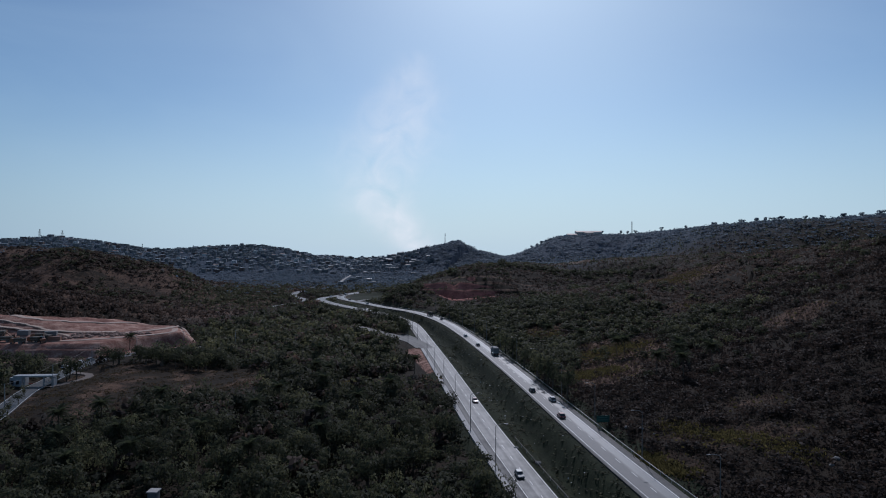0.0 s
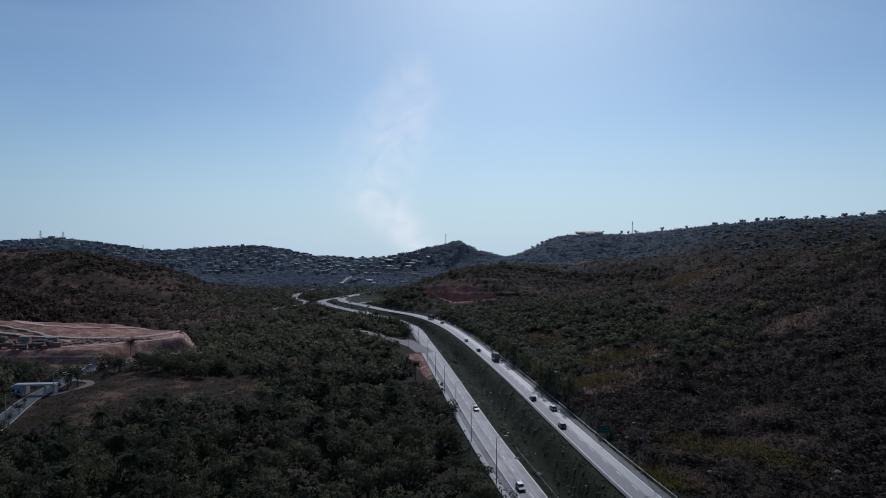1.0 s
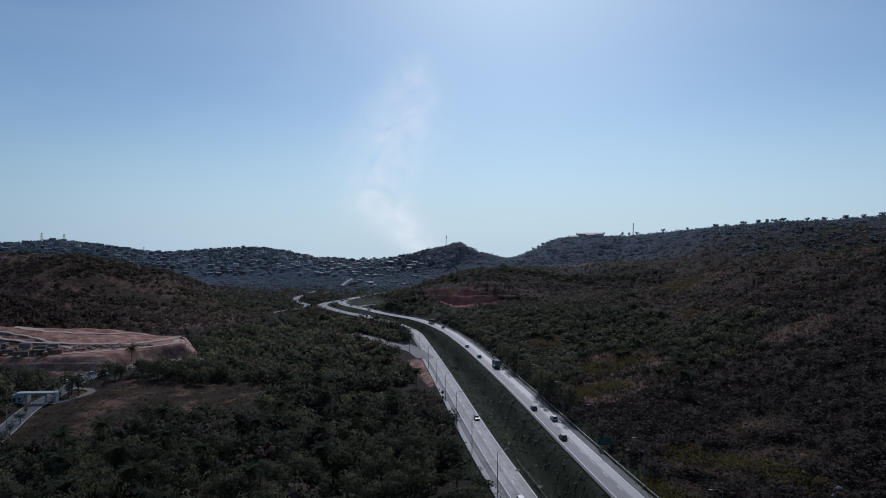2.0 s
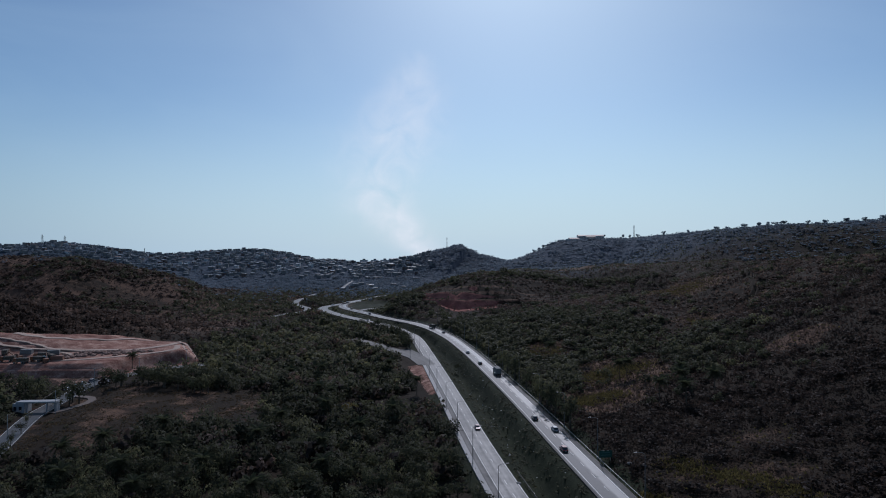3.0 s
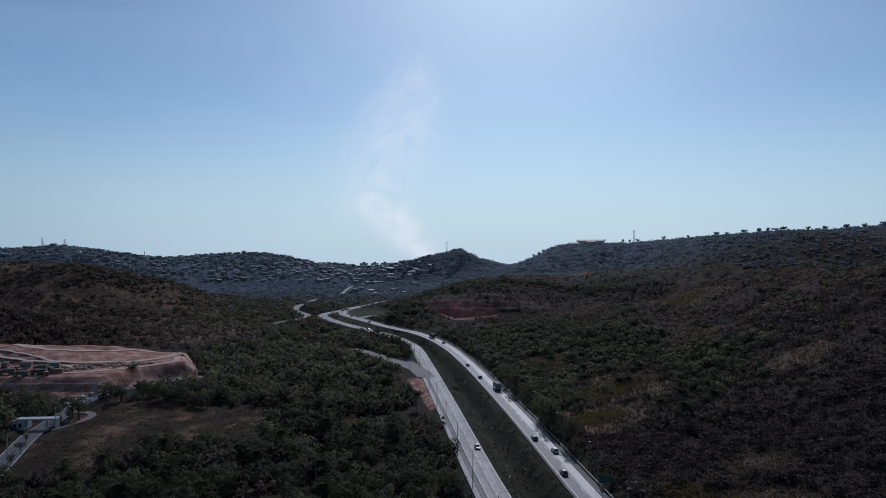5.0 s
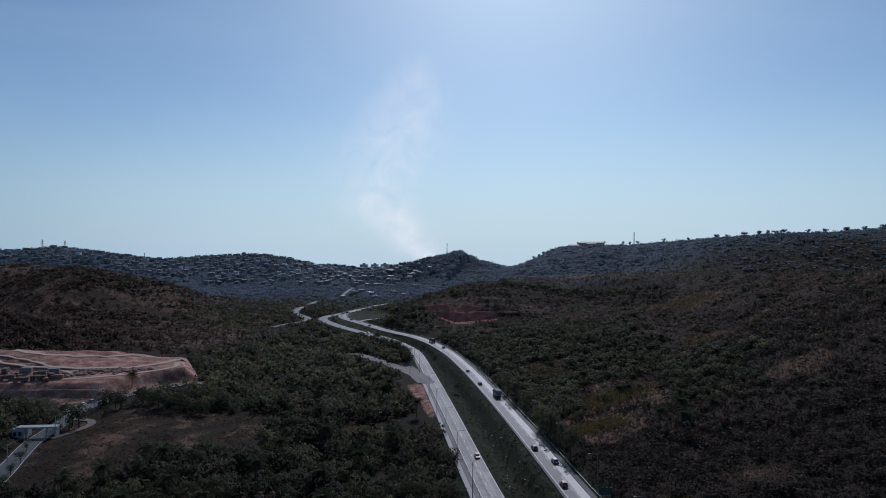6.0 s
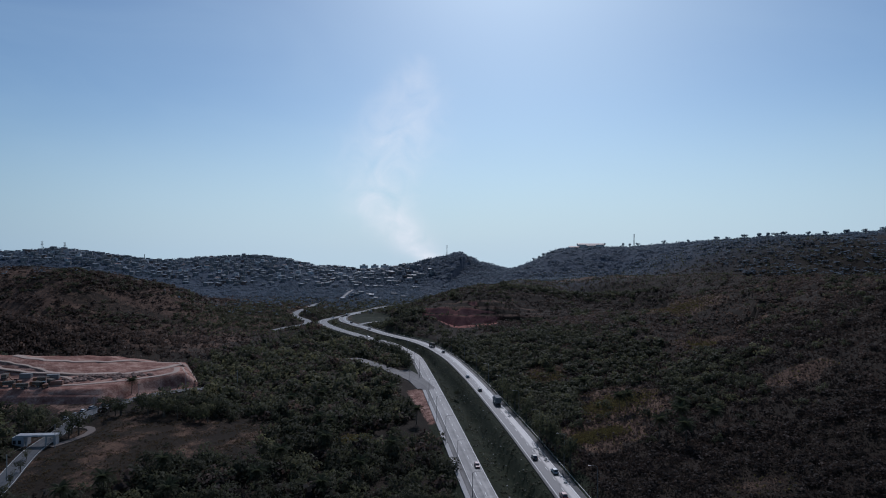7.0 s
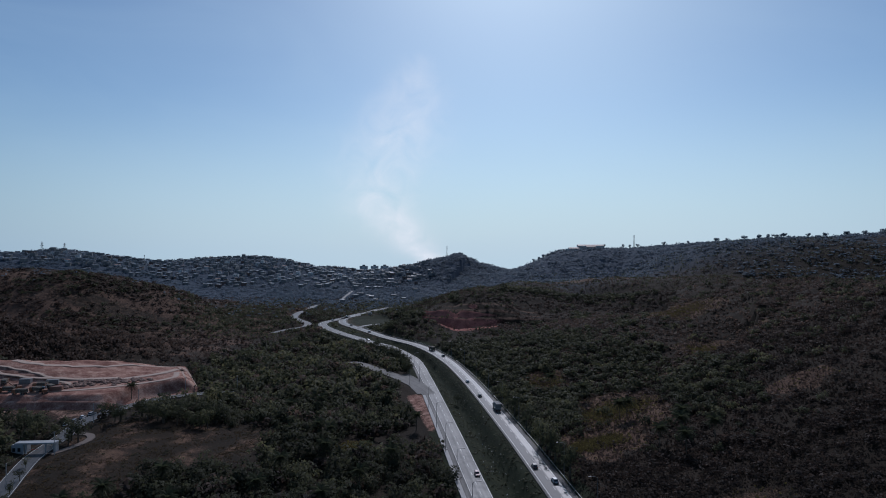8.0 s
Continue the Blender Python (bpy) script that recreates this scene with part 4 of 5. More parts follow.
def utility_pole(x, y, tall):
    p = thing("utility_pole", "grey concrete utility pole with a crossarm", "utility pole", "utility poles by the side road", Matrix.Translation((x, y, ground_at(x, y))))
    bm = bmesh.new()
    rod(bm, (0, 0, -0.6), (0, 0, tall), 0.17, 0.11)
    part("pole", bm, CONCRETE, p)
    bm = bmesh.new()
    box(bm, (1.9, 0.1, 0.12), (0, 0.12, tall - 0.5))
    part("crossarm", bm, BARK, p)
    for dx in (-0.8, 0, 0.8):
        bm = bmesh.new()
        rod(bm, (dx, 0.12, tall - 0.45), (dx, 0.12, tall - 0.2), 0.05)
        part("insulator", bm, DARK, p)
    return (x, y, ground_at(x, y) + tall - 0.2)


tops = [utility_pole(x, y, 9.5) for x, y in ((-150, 204), (-157, 240), (-166.5, 283), (-160, 312), (-150, 346), (-124, 358))]
wire = plain("wire", (0.02, 0.02, 0.02), 0.6)
for a, b in zip(tops, tops[1:]):
    bm = bmesh.new()
    a, b = Vector(a), Vector(b)
    last = a
    for k in range(1, 9):
        t = k / 8
        p = a.lerp(b, t) - Vector((0, 0, 0.8 * 4 * t * (1 - t)))
        rod(bm, last, p, 0.03, sides=4)
        last = p
    tagged(part("power_cable", bm, wire, None), "thin dark power cable slung between utility poles", "cable", "power cables")


# ---- vehicles on the carriageways ----
LAMP_RED = plain("tail_lamp", (0.35, 0.02, 0.015), 0.25)
LAMP_CLEAR = plain("head_lamp", (0.75, 0.75, 0.72), 0.15)


def car_paint(name, base):
    m, n, l, s = material(name, base, 0.35)
    s.inputs["Coat Weight"].default_value, s.inputs["Coat Roughness"].default_value = 0.35, 0.2
    dust = grain(n, l, 2.5, 4)
    l.new(mix(n, l, math_node(n, l, "MULTIPLY", dust, 0.3), tuple(base), (0.22, 0.19, 0.16)), s.inputs["Base Color"])
    return m


def wheels(owner, spots, radius, width):
    bm = bmesh.new()
    rod(bm, (-width / 2, 0, 0), (width / 2, 0, 0), radius, sides=18)
    tyre = part("tyre", bm, RUBBER, owner)
    bm = bmesh.new()
    rod(bm, (-width / 2 - 0.01, 0, 0), (width / 2 + 0.01, 0, 0), radius * 0.58, sides=12)
    rim = part("rim", bm, STEEL, tyre)
    tyre.matrix_basis = Matrix.Translation((*spots[0], radius))
    for x, y in spots[1:]:
        t = shared("tyre", tyre.data, owner, Matrix.Translation((x, y, radius)))
        shared("rim", rim.data, t, Matrix())


def car(colour, paint, long=4.1, tall=1.48):
    c = thing("car", f"{colour} hatchback car driving on the carriageway", "car", "cars on the carriageways")
    h = long / 2
    bm = bmesh.new()
    prism(bm, [(-h, 0.32), (-h, 0.62), (-h + 0.12, 0.86), (h - 1.1, 0.95), (h - 0.2, 0.68), (h, 0.52), (h - 0.05, 0.3)], 1.7)
    bmesh.ops.bevel(bm, geom=bm.edges[:], offset=0.07, segments=2, affect="EDGES")
    part("body", bm, paint, c)
    bm = bmesh.new()
    prism(bm, [(-h + 0.1, 0.86), (-h + 0.55, tall - 0.06), (0.35, tall - 0.06), (h - 1.15, 0.88)], 1.46)
    bmesh.ops.bevel(bm, geom=bm.edges[:], offset=0.05, segments=1, affect="EDGES")
    part("windows", bm, GLASS, c, "dark tinted windows")
    bm = bmesh.new()
    box(bm, (1.34, 1.85, 0.09), (0, -0.42, tall - 0.04), bevel=0.03)
    part("roof", bm, paint, c)
    for x in (-0.62, 0.62):
        bm = bmesh.new()
        box(bm, (0.3, 0.08, 0.16), (x, h - 0.06, 0.64), bevel=0.02)
        part("headlight", bm, LAMP_CLEAR, c)
        bm = bmesh.new()
        box(bm, (0.24, 0.08, 0.26), (x, -h + 0.03, 0.72), bevel=0.02)
        part("tail_light", bm, LAMP_RED, c)
        bm = bmesh.new()
        box(bm, (0.2, 0.12, 0.13), (x * 1.45, 0.75, 0.95), bevel=0.02)
        part("mirror", bm, paint, c)
    bm = bmesh.new()
    box(bm, (1.62, 0.12, 0.2), (0, -h, 0.42), bevel=0.03)
    part("bumper", bm, RUBBER, c)
    bm = bmesh.new()
    box(bm, (0.4, 0.02, 0.13), (0, -h - 0.065, 0.5))
    part("plate", bm, MARKING, c)
    wheels(c, [(x, y) for x in (-0.76, 0.76) for y in (-h + 0.72, h - 0.78)], 0.31, 0.2)
    return c


def lorry(label, body_paint, cab_paint, long=8.5, tall=3.7):
    t = thing("lorry", label, "lorry", "lorries on the carriageway")
    h = long / 2
    bm = bmesh.new()
    box(bm, (2.45, long - 2.3, tall - 1.05), (0, -1.15, (tall + 1.05) / 2), bevel=0.05)
    part("cargo_box", bm, body_paint, t)
    bm = bmesh.new()
    for z in (1.5, tall - 0.3):
        box(bm, (2.5, long - 2.26, 0.1), (0, -1.15, z))
    part("rail_trim", bm, STEEL, t)
    bm = bmesh.new()
    prism(bm, [(h - 2.1, 0.6), (h - 2.1, 2.75), (h - 0.5, 2.75), (h - 0.05, 1.7), (h, 0.6)], 2.35)
    bmesh.ops.bevel(bm, geom=bm.edges[:], offset=0.1, segments=2, affect="EDGES")
    part("cab", bm, cab_paint, t)
    bm = bmesh.new()
    box(bm, (2.1, 0.05, 0.85), (0, h - 0.2, 2.15), bevel=0.02)
    part("windscreen", bm, GLASS, t)
    bm = bmesh.new()
    box(bm, (0.9, long - 0.6, 0.28), (0, -0.2, 0.88))
    part("chassis", bm, DARK, t)
    bm = bmesh.new()
    box(bm, (2.3, 0.1, 0.22), (0, -h - 0.02, 0.62), bevel=0.02)
    part("rear_bumper", bm, DARK, t)
    for x in (-0.95, 0.95):
        bm = bmesh.new()
        box(bm, (0.35, 0.06, 0.16), (x, -h - 0.08, 0.64))
        part("tail_light", bm, LAMP_RED, t)
        bm = bmesh.new()
        box(bm, (0.22, 0.12, 0.4), (x * 1.4, h - 0.35, 2.1), bevel=0.03)
        part("mirror", bm, DARK, t)
    wheels(t, [(x, y) for x in (-1.0, 1.0) for y in (-h + 1.0, -h + 2.2, h - 1.0)], 0.5, 0.32)
    return t


PAINTS = {k: car_paint(k + "_car_paint", v) for k, v in {"white": (0.7, 0.7, 0.69), "black": (0.015, 0.015, 0.016), "red": (0.22, 0.02, 0.02), "silver": (0.45, 0.46, 0.47), "grey": (0.10, 0.105, 0.11)}.items()}
CARS = {k: car(k, p, 4.3 if k == "silver" else 4.0) for k, p in PAINTS.items()}
TURN = Matrix.Rotation(math.pi, 4, "Z")
upper_cars = [("red", 183, -2.5), ("silver", 203, 0.8), ("black", 217, -2.5), ("white", 355, -2.5), ("black", 321, -2.4), ("grey", 436, 0.8), ("silver", 560, -2.3), ("black", 612, 0.8), ("white", 690, -2.3)]
lower_cars = [("red", 224, 2.5), ("grey", 150, -1.0), ("grey", 520, 2.4), ("silver", 655, 0)]
used = set()
for line, rows, turned in ((UPPER, upper_cars, Matrix()), (LOWER, lower_cars, TURN)):
    for k, y, side in rows:
        m = along(line, y, side, 0.01) @ turned
        if k in used:
            copy_thing(CARS[k], m)
        else:
            CARS[k].matrix_basis = m
            used.add(k)
lorry("pale grey box lorry with a dark cab driving on the carriageway", PLASTER, PAINTS["grey"]).matrix_basis = along(UPPER, 295, 0.8, 0.01)
lorry("dark brown tipper lorry driving round the bend", BARK, PAINTS["red"], 8.0, 3.2).matrix_basis = along(UPPER, 462, 0.8, 0.01)


# ---- single trees and palms ----
def trunk_mesh(bm, rng, tall, r0, limbs):
    top = Vector((rng.uniform(-0.4, 0.4), rng.uniform(-0.4, 0.4), tall * 0.62))
    mid = Vector((top.x * 0.4, top.y * 0.2, tall * 0.3))
    rod(bm, (0, 0, -0.6), mid, r0, r0 * 0.75, 7)
    rod(bm, mid, top, r0 * 0.75, r0 * 0.45, 7)
    for k in range(limbs):
        a = 2 * math.pi * k / limbs + rng.uniform(-0.4, 0.4)
        s = mid.lerp(top, rng.uniform(0.2, 1))
        out = tall * rng.uniform(0.18, 0.3)
        rod(bm, s, s + Vector((math.cos(a) * out, math.sin(a) * out, out * rng.uniform(0.6, 1.1))), r0 * 0.4, r0 * 0.12, 5)


def tree(rng, tall, radius, label, leaf, leaves, size, crown_low=0.35, flat=0.8, lobes=9, limbs=5, group="forest trees", tint=0.4):
    t = thing("tree", label, "tree", group)
    bm = bmesh.new()
    trunk_mesh(bm, rng, tall, 0.035 * tall, limbs)
    part("trunk", bm, BARK, t)
    q = leaf_ball(rng, lobes, leaves, size, flat)
    q, faces = q[:, :4].copy(), q[:, 4]
    lo, hi = q[..., 2].min(), q[..., 2].max()
    q[..., 2] = (q[..., 2] - lo) / (hi - lo) * tall * (1 - crown_low) + tall * crown_low
    q[..., :2] *= radius
    ob = new("crown", quads_mesh("crown", q, np.full(len(q), tint), leaf, faces))
    ob.parent = t
    return t


TREES = [tree(RNG, RNG.uniform(6, 9), RNG.uniform(2.6, 4.0), lab, LEAF_FOREST, 360, 0.09, 0.22, tint=tn)
         for lab, tn in (("broadleaf tree with a dense dark green crown", 0.2), ("broadleaf tree with a mid green rounded crown", 0.45), ("broadleaf tree with an olive green open crown", 0.65), ("broadleaf tree with a wide dark crown", 0.3), ("broadleaf tree with a deep green uneven crown", 0.38), ("broadleaf tree with a pale olive crown", 0.8))]
z = height(NEAR_TREES[:, 0], NEAR_TREES[:, 1])
for i, ((x, y), g) in enumerate(zip(NEAR_TREES, z)):
    m = Matrix.Translation((x, y, g)) @ Matrix.Rotation(RNG.uniform(0, 6.28), 4, "Z")
    if i < len(TREES):
        TREES[i].matrix_basis = m
    else:
        copy_thing(TREES[RNG.randint(len(TREES))], m)

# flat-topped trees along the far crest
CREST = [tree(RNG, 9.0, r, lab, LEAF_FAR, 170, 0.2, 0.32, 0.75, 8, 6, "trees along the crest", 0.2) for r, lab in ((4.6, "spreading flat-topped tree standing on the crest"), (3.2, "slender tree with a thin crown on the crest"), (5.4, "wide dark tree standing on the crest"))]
first = [True] * 3
for i, (x, y) in enumerate([(455, 985), (468, 975), (484, 950), (497, 930), (508, 925), (517, 922), (528, 918), (556, 900), (575, 893), (600, 880), (620, 870), (640, 858), (652, 852), (418, 1010), (392, 1050), (352, 1115), (366, 1115), (340, 1118), (305, 1122), (182, 1120), (172, 1122), (190, 1122)]):
    k = i % 3 if i < 13 else 1
    m = Matrix.Translation((x, y, ground_at(x, y) - 0.3)) @ Matrix.Rotation(i * 1.7, 4, "Z")
    if first[k]:
        CREST[k].matrix_basis, first[k] = m, False
    else:
        copy_thing(CREST[k], m)


def frond_mesh(rng):
    """One drooping feathered palm leaf, 3.4 m long, from the origin outwards along x."""
    q = []
    pts = [Vector((3.4 * t, 0, 1.5 * t - 2.6 * t * t)) for t in np.linspace(0, 1, 9)]
    for a, b in zip(pts, pts[1:]):
        q.append([a + Vector((0, -0.04, 0)), a + Vector((0, 0.04, 0)), b + Vector((0, 0.04, 0)), b + Vector((0, -0.04, 0))])
    for k in range(1, 9):
        p, w = pts[k], 0.85 * math.sin(math.pi * (0.12 + 0.8 * k / 9)) ** 0.6
        for side in (-1, 1):
            for dx in (-0.2, 0.02):
                s = p + Vector((dx, 0, 0))
                tip = s + Vector((0.35, side * w, -0.35 * w - 0.1))
                q.append([s, s + Vector((0.22, 0, 0.02)), tip + Vector((0.10, 0, 0)), tip])
    return quads_mesh("frond", np.array([[tuple(v) for v in f] for f in q], np.float32), np.full(len(q), rng.uniform(0.25, 0.6)), LEAF_PALM)


FRONDS = [frond_mesh(RNG) for _ in range(3)]


def palm(tall, size, label):
    p = thing("palm_tree", label, "palm tree", "palm trees")
    bm = bmesh.new()
    last = Vector((0, 0, -0.5))
    for k in range(1, 7):
        nxt = Vector((0.03 * k * k / 6, 0.02 * k, tall * k / 6))
        rod(bm, last, nxt, 0.22 - 0.012 * k, 0.21 - 0.012 * k, 8)
        last = nxt
    part("trunk", bm, BARK, p)
    for k in range(30):
        m = Matrix.Translation(last) @ Matrix.Rotation(k * 2.4, 4, "Z") @ Matrix.Rotation(-0.95 + 1.5 * (k / 29), 4, "Y") @ Matrix.Scale(size * RNG.uniform(0.85, 1.1), 4)
        shared("frond", FRONDS[k % 3], p, m)
    return p


PALM = palm(7.6, 0.88, "feathery palm tree with a tall grey trunk")
SHORT = palm(7.4, 0.98, "palm tree with a full green crown among the trees")
tall_spots = [(-12.6, 286), (-170, 324), (-57, 272), (-50, 266)]
short_spots = [(82, 224), (93, 231), (88, 214), (102, 222), (97, 240), (78, 262), (82, 264), (-96, 176), (-120, 186), (-88, 190), (-64, 205), (-108, 168), (71, 300), (60, 330), (-30, 330), (-65, 318), (-78, 305), (-112, 196), (-40, 196), (-72, 178), (-52, 160), (-84, 160), (-30, 214), (-20, 236), (-62, 228), (-48, 244), (-100, 212), (-95, 150), (-36, 176)]
for base, spots_ in ((PALM, tall_spots), (SHORT, short_spots)):
    for i, (x, y) in enumerate(spots_):
        m = Matrix.Translation((x, y, ground_at(x, y))) @ Matrix.Rotation(i * 0.9, 4, "Z")
        if i:
            copy_thing(base, m)
        else:
            base.matrix_basis = m
# lone trees: on the median, by the building site and by the gatehouse
for i, (x, y, s) in enumerate([(8.5, 329, 0.75), (-158, 322, 0.4), (-155, 329, 0.45), (-148, 338, 0.4), (-172, 299, 0.6), (-158, 225, 0.5), (-151, 212, 0.6), (-146, 200, 0.65), (-172, 262, 0.9), (-179, 262, 1.0), (-187, 265, 1.05), (-176, 256, 0.9), (-196, 268, 0.95), (-159, 252, 1.1), (-161, 246, 0.8), (-157.5, 256.5, 1.15), (-160.8, 257, 1.2)]):
    t = copy_thing(TREES[i % 6], Matrix.Translation((x, y, ground_at(x, y))) @ Matrix.Rotation(i, 4, "Z"))
    t.scale = (s, s, s)

# a belt of tall trees between the field and the side road, and roadside trees by the guard rail
BR = np.random.RandomState(17)
for i in range(34):
    x, y = BR.uniform(-163, -108), BR.uniform(279, 298)
    if y - 290 > 0.3 * (x + 158):
        continue
    t = copy_thing(TREES[i % 6], Matrix.Translation((x, y, ground_at(x, y))) @ Matrix.Rotation(i, 4, "Z"))
    t.scale = (1.1, 1.1, 1.0)
for i, (y, side) in enumerate([(222, 6.8), (228, 6.7), (241, 7), (266, 7.6), (285, 7.2), (300, 7.6), (316, 8.0), (207, 7.4), (234, 7.2)]):
    m = along(UPPER, y, side)
    t = copy_thing(TREES[(i * 2 + 1) % 6], Matrix.Translation((m.translation.x, m.translation.y, ground_at(m.translation.x, m.translation.y))))
    t.scale = (1.3, 1.3, 1.35)
    t["label"] = "roadside tree with a thin crown beside the guard rail"

# a row of dark trees on the left edge of the lower carriageway beyond the fork
for i in range(24):
    m = along(LOWER, 408 + 4.6 * i + BR.uniform(-1.5, 1.5), -8.4 - BR.uniform(0, 2.5))
    t = copy_thing(TREES[(0, 3, 4)[i % 3]], Matrix.Translation((m.translation.x, m.translation.y, ground_at(m.translation.x, m.translation.y))) @ Matrix.Rotation(i * 1.3, 4, "Z"))
    k = BR.uniform(0.7, 1.05)
    t.scale = (k, k, k)
    t["label"] = "dark roadside tree in a row beyond the fork"


def tall_grass(spots, label, leaf=LEAF_GRASS, size=1.0):
    quads, tint = [], []
    g = height(spots[:, 0], spots[:, 1])
    for (x, y), gz in zip(spots, g):
        for _ in range(5):
            a, h, w = RNG.uniform(0, 6.28), RNG.uniform(0.7, 1.7) * size, RNG.uniform(0.12, 0.3)
            c = Vector((x + RNG.normal(0, 0.35), y + RNG.normal(0, 0.35), gz - 0.1))
            u, lean = Vector((math.cos(a), math.sin(a), 0)), Vector((RNG.normal(0, 0.35), RNG.normal(0, 0.35), 1)) * h
            quads.append([tuple(c - u * w), tuple(c + u * w), tuple(c + lean + u * w * 0.4), tuple(c + lean - u * w * 0.4)])
            tint.append(RNG.uniform(0.1, 0.9))
    tagged(new("tall_grass", quads_mesh("tall_grass", np.array(quads, np.float32), tint, leaf)), label, "grass", kind="stuff")


def strip(points, wide, n):
    line = spline([(*p, 0) for p in points], 0.5)[:, :2]
    return line[RNG.randint(0, len(line), n)] + RNG.normal(0, wide, (n, 2))


tall_grass(strip([(51.5, 149), (53.5, 141), (56.5, 132)], 1.3, 420), "yellow-green tall grass beside the guard rail", LEAF_GRASS, 0.6)
tall_grass(strip([(64, 166), (70, 156), (80, 146), (84, 134)], 2.6, 800), "yellow dry grass along a clearing on the slope", LEAF_GRASS, 0.5)
tall_grass(np.vstack([strip([(53, 232), (61, 236), (70, 239)], 2.6, 1100), strip([(66, 268), (80, 276), (92, 284)], 5.5, 1300), strip([(56, 338), (62, 352)], 5, 500), strip([(190, 478), (206, 500)], 11, 1000), strip([(165, 385), (196, 384)], 6, 800), strip([(-45, 262), (-35, 266)], 3, 220)]), "pale yellow grass in clearings of the scrub", LEAF_GRASS, 0.6)
sp = scatter(RNG, 7000, -166, -70, 186, 305, lambda x, y: in_field(x, y) * off_roads(x, y) * smooth(-0.4, 0.4, fbm(x, y, 22, 61)))
tall_grass(sp, "brown dry grass tufts over the open field", LEAF_STRAW, 0.3)
sp = scatter(RNG, 460, -164, -74, 190, 300, lambda x, y: in_field(x, y) * off_roads(x, y) * (0.12 + 0.88 * smooth(0.2, 0.5, fbm(x, y, 40, 63))))
r = RNG.uniform(0.5, 1.5, len(sp))
planted("field_bushes", "small dark bushes dotted over the dry field", "bushes", sp, r, r * 0.9, SHRUB, RNG.uniform(0, 0.5, len(sp)), LEAF_FOREST, RNG)


def median_weeds(x, y):
    return on_median(x, y) * off_roads(x, y, -1.2)


sp = scatter(RNG, 36000, -110, 45, 110, 640, median_weeds)
n = len(sp)
r = RNG.uniform(0.35, 0.95, n)
planted("median_weeds", "low dark green weeds on the sloping median", "weeds", sp, r, r * RNG.uniform(0.5, 0.9, n), SHRUB_FAR, np.clip(RNG.normal(0.3, 0.25, n), 0, 1), LEAF_FOREST, RNG, even=0.8)


# ---- buildings, masts and the suburb on the far hill ----
def wall_windows(owner, front, rows, cols, w, h, z0, dz, x0, dx, mesh=None, sub=True):
    """Windows set in a wall that faces -y, each with a frame and a pane."""
    for i in range(rows):
        for j in range(cols):
            if mesh is None:
                bm = bmesh.new()
                box(bm, (w, 0.12, h))
                first = part("window", bm, CONCRETE, owner)
                bm = bmesh.new()
                box(bm, (w * 0.86, 0.06, h * 0.86), (0, -0.06, 0))
                pane = part("pane", bm, GLASS, first)
                first.matrix_basis = Matrix.Translation((x0, front, z0))
                mesh = (first.data, pane.data)
            else:
                o = shared("window", mesh[0], owner, Matrix.Translation((x0 + j * dx, front, z0 + i * dz)))
                shared("pane", mesh[1], o, Matrix())
    return mesh


def apartment_block(x, y, wide, deep, floors):
    base = ground_at(x, y)
    tall = floors * 2.9
    b = thing("apartment_block", "pale concrete apartment block rising above the suburb", "apartment block", "apartment blocks", Matrix.Translation((x, y, base)))
    bm = bmesh.new()
    box(bm, (wide, deep, tall + 4), (0, 0, tall / 2 - 2))
    box(bm, (wide * 0.3, deep * 0.8, tall), (0, -deep * 0.2, tall / 2 + 0.02))
    part("wall", bm, WHITE, b)
    bm = bmesh.new()
    box(bm, (wide + 0.5, deep + 0.5, 0.5), (0, 0, tall + 0.25))
    part("roof", bm, CONCRETE, b)
    bm = bmesh.new()
    box(bm, (wide * 0.35, deep * 0.4, 3.4), (0, 0, tall + 2.1), bevel=0.1)
    part("lift_house", bm, PLASTER, b)
    global BLOCK_WINDOW
    for s in (-1, 1):
        BLOCK_WINDOW = wall_windows(b, -deep / 2 - 0.04, floors, 2, 1.6, 1.3, 1.7, 2.9, s * wide * 0.34 - wide * 0.09, wide * 0.18, BLOCK_WINDOW)


BLOCK_WINDOW = None
for x, y, w, fl in ((-212, 1590, 20, 6), (-184, 1600, 19, 6), (-156, 1590, 20, 6)):
    apartment_block(x, y, w, 16, fl)


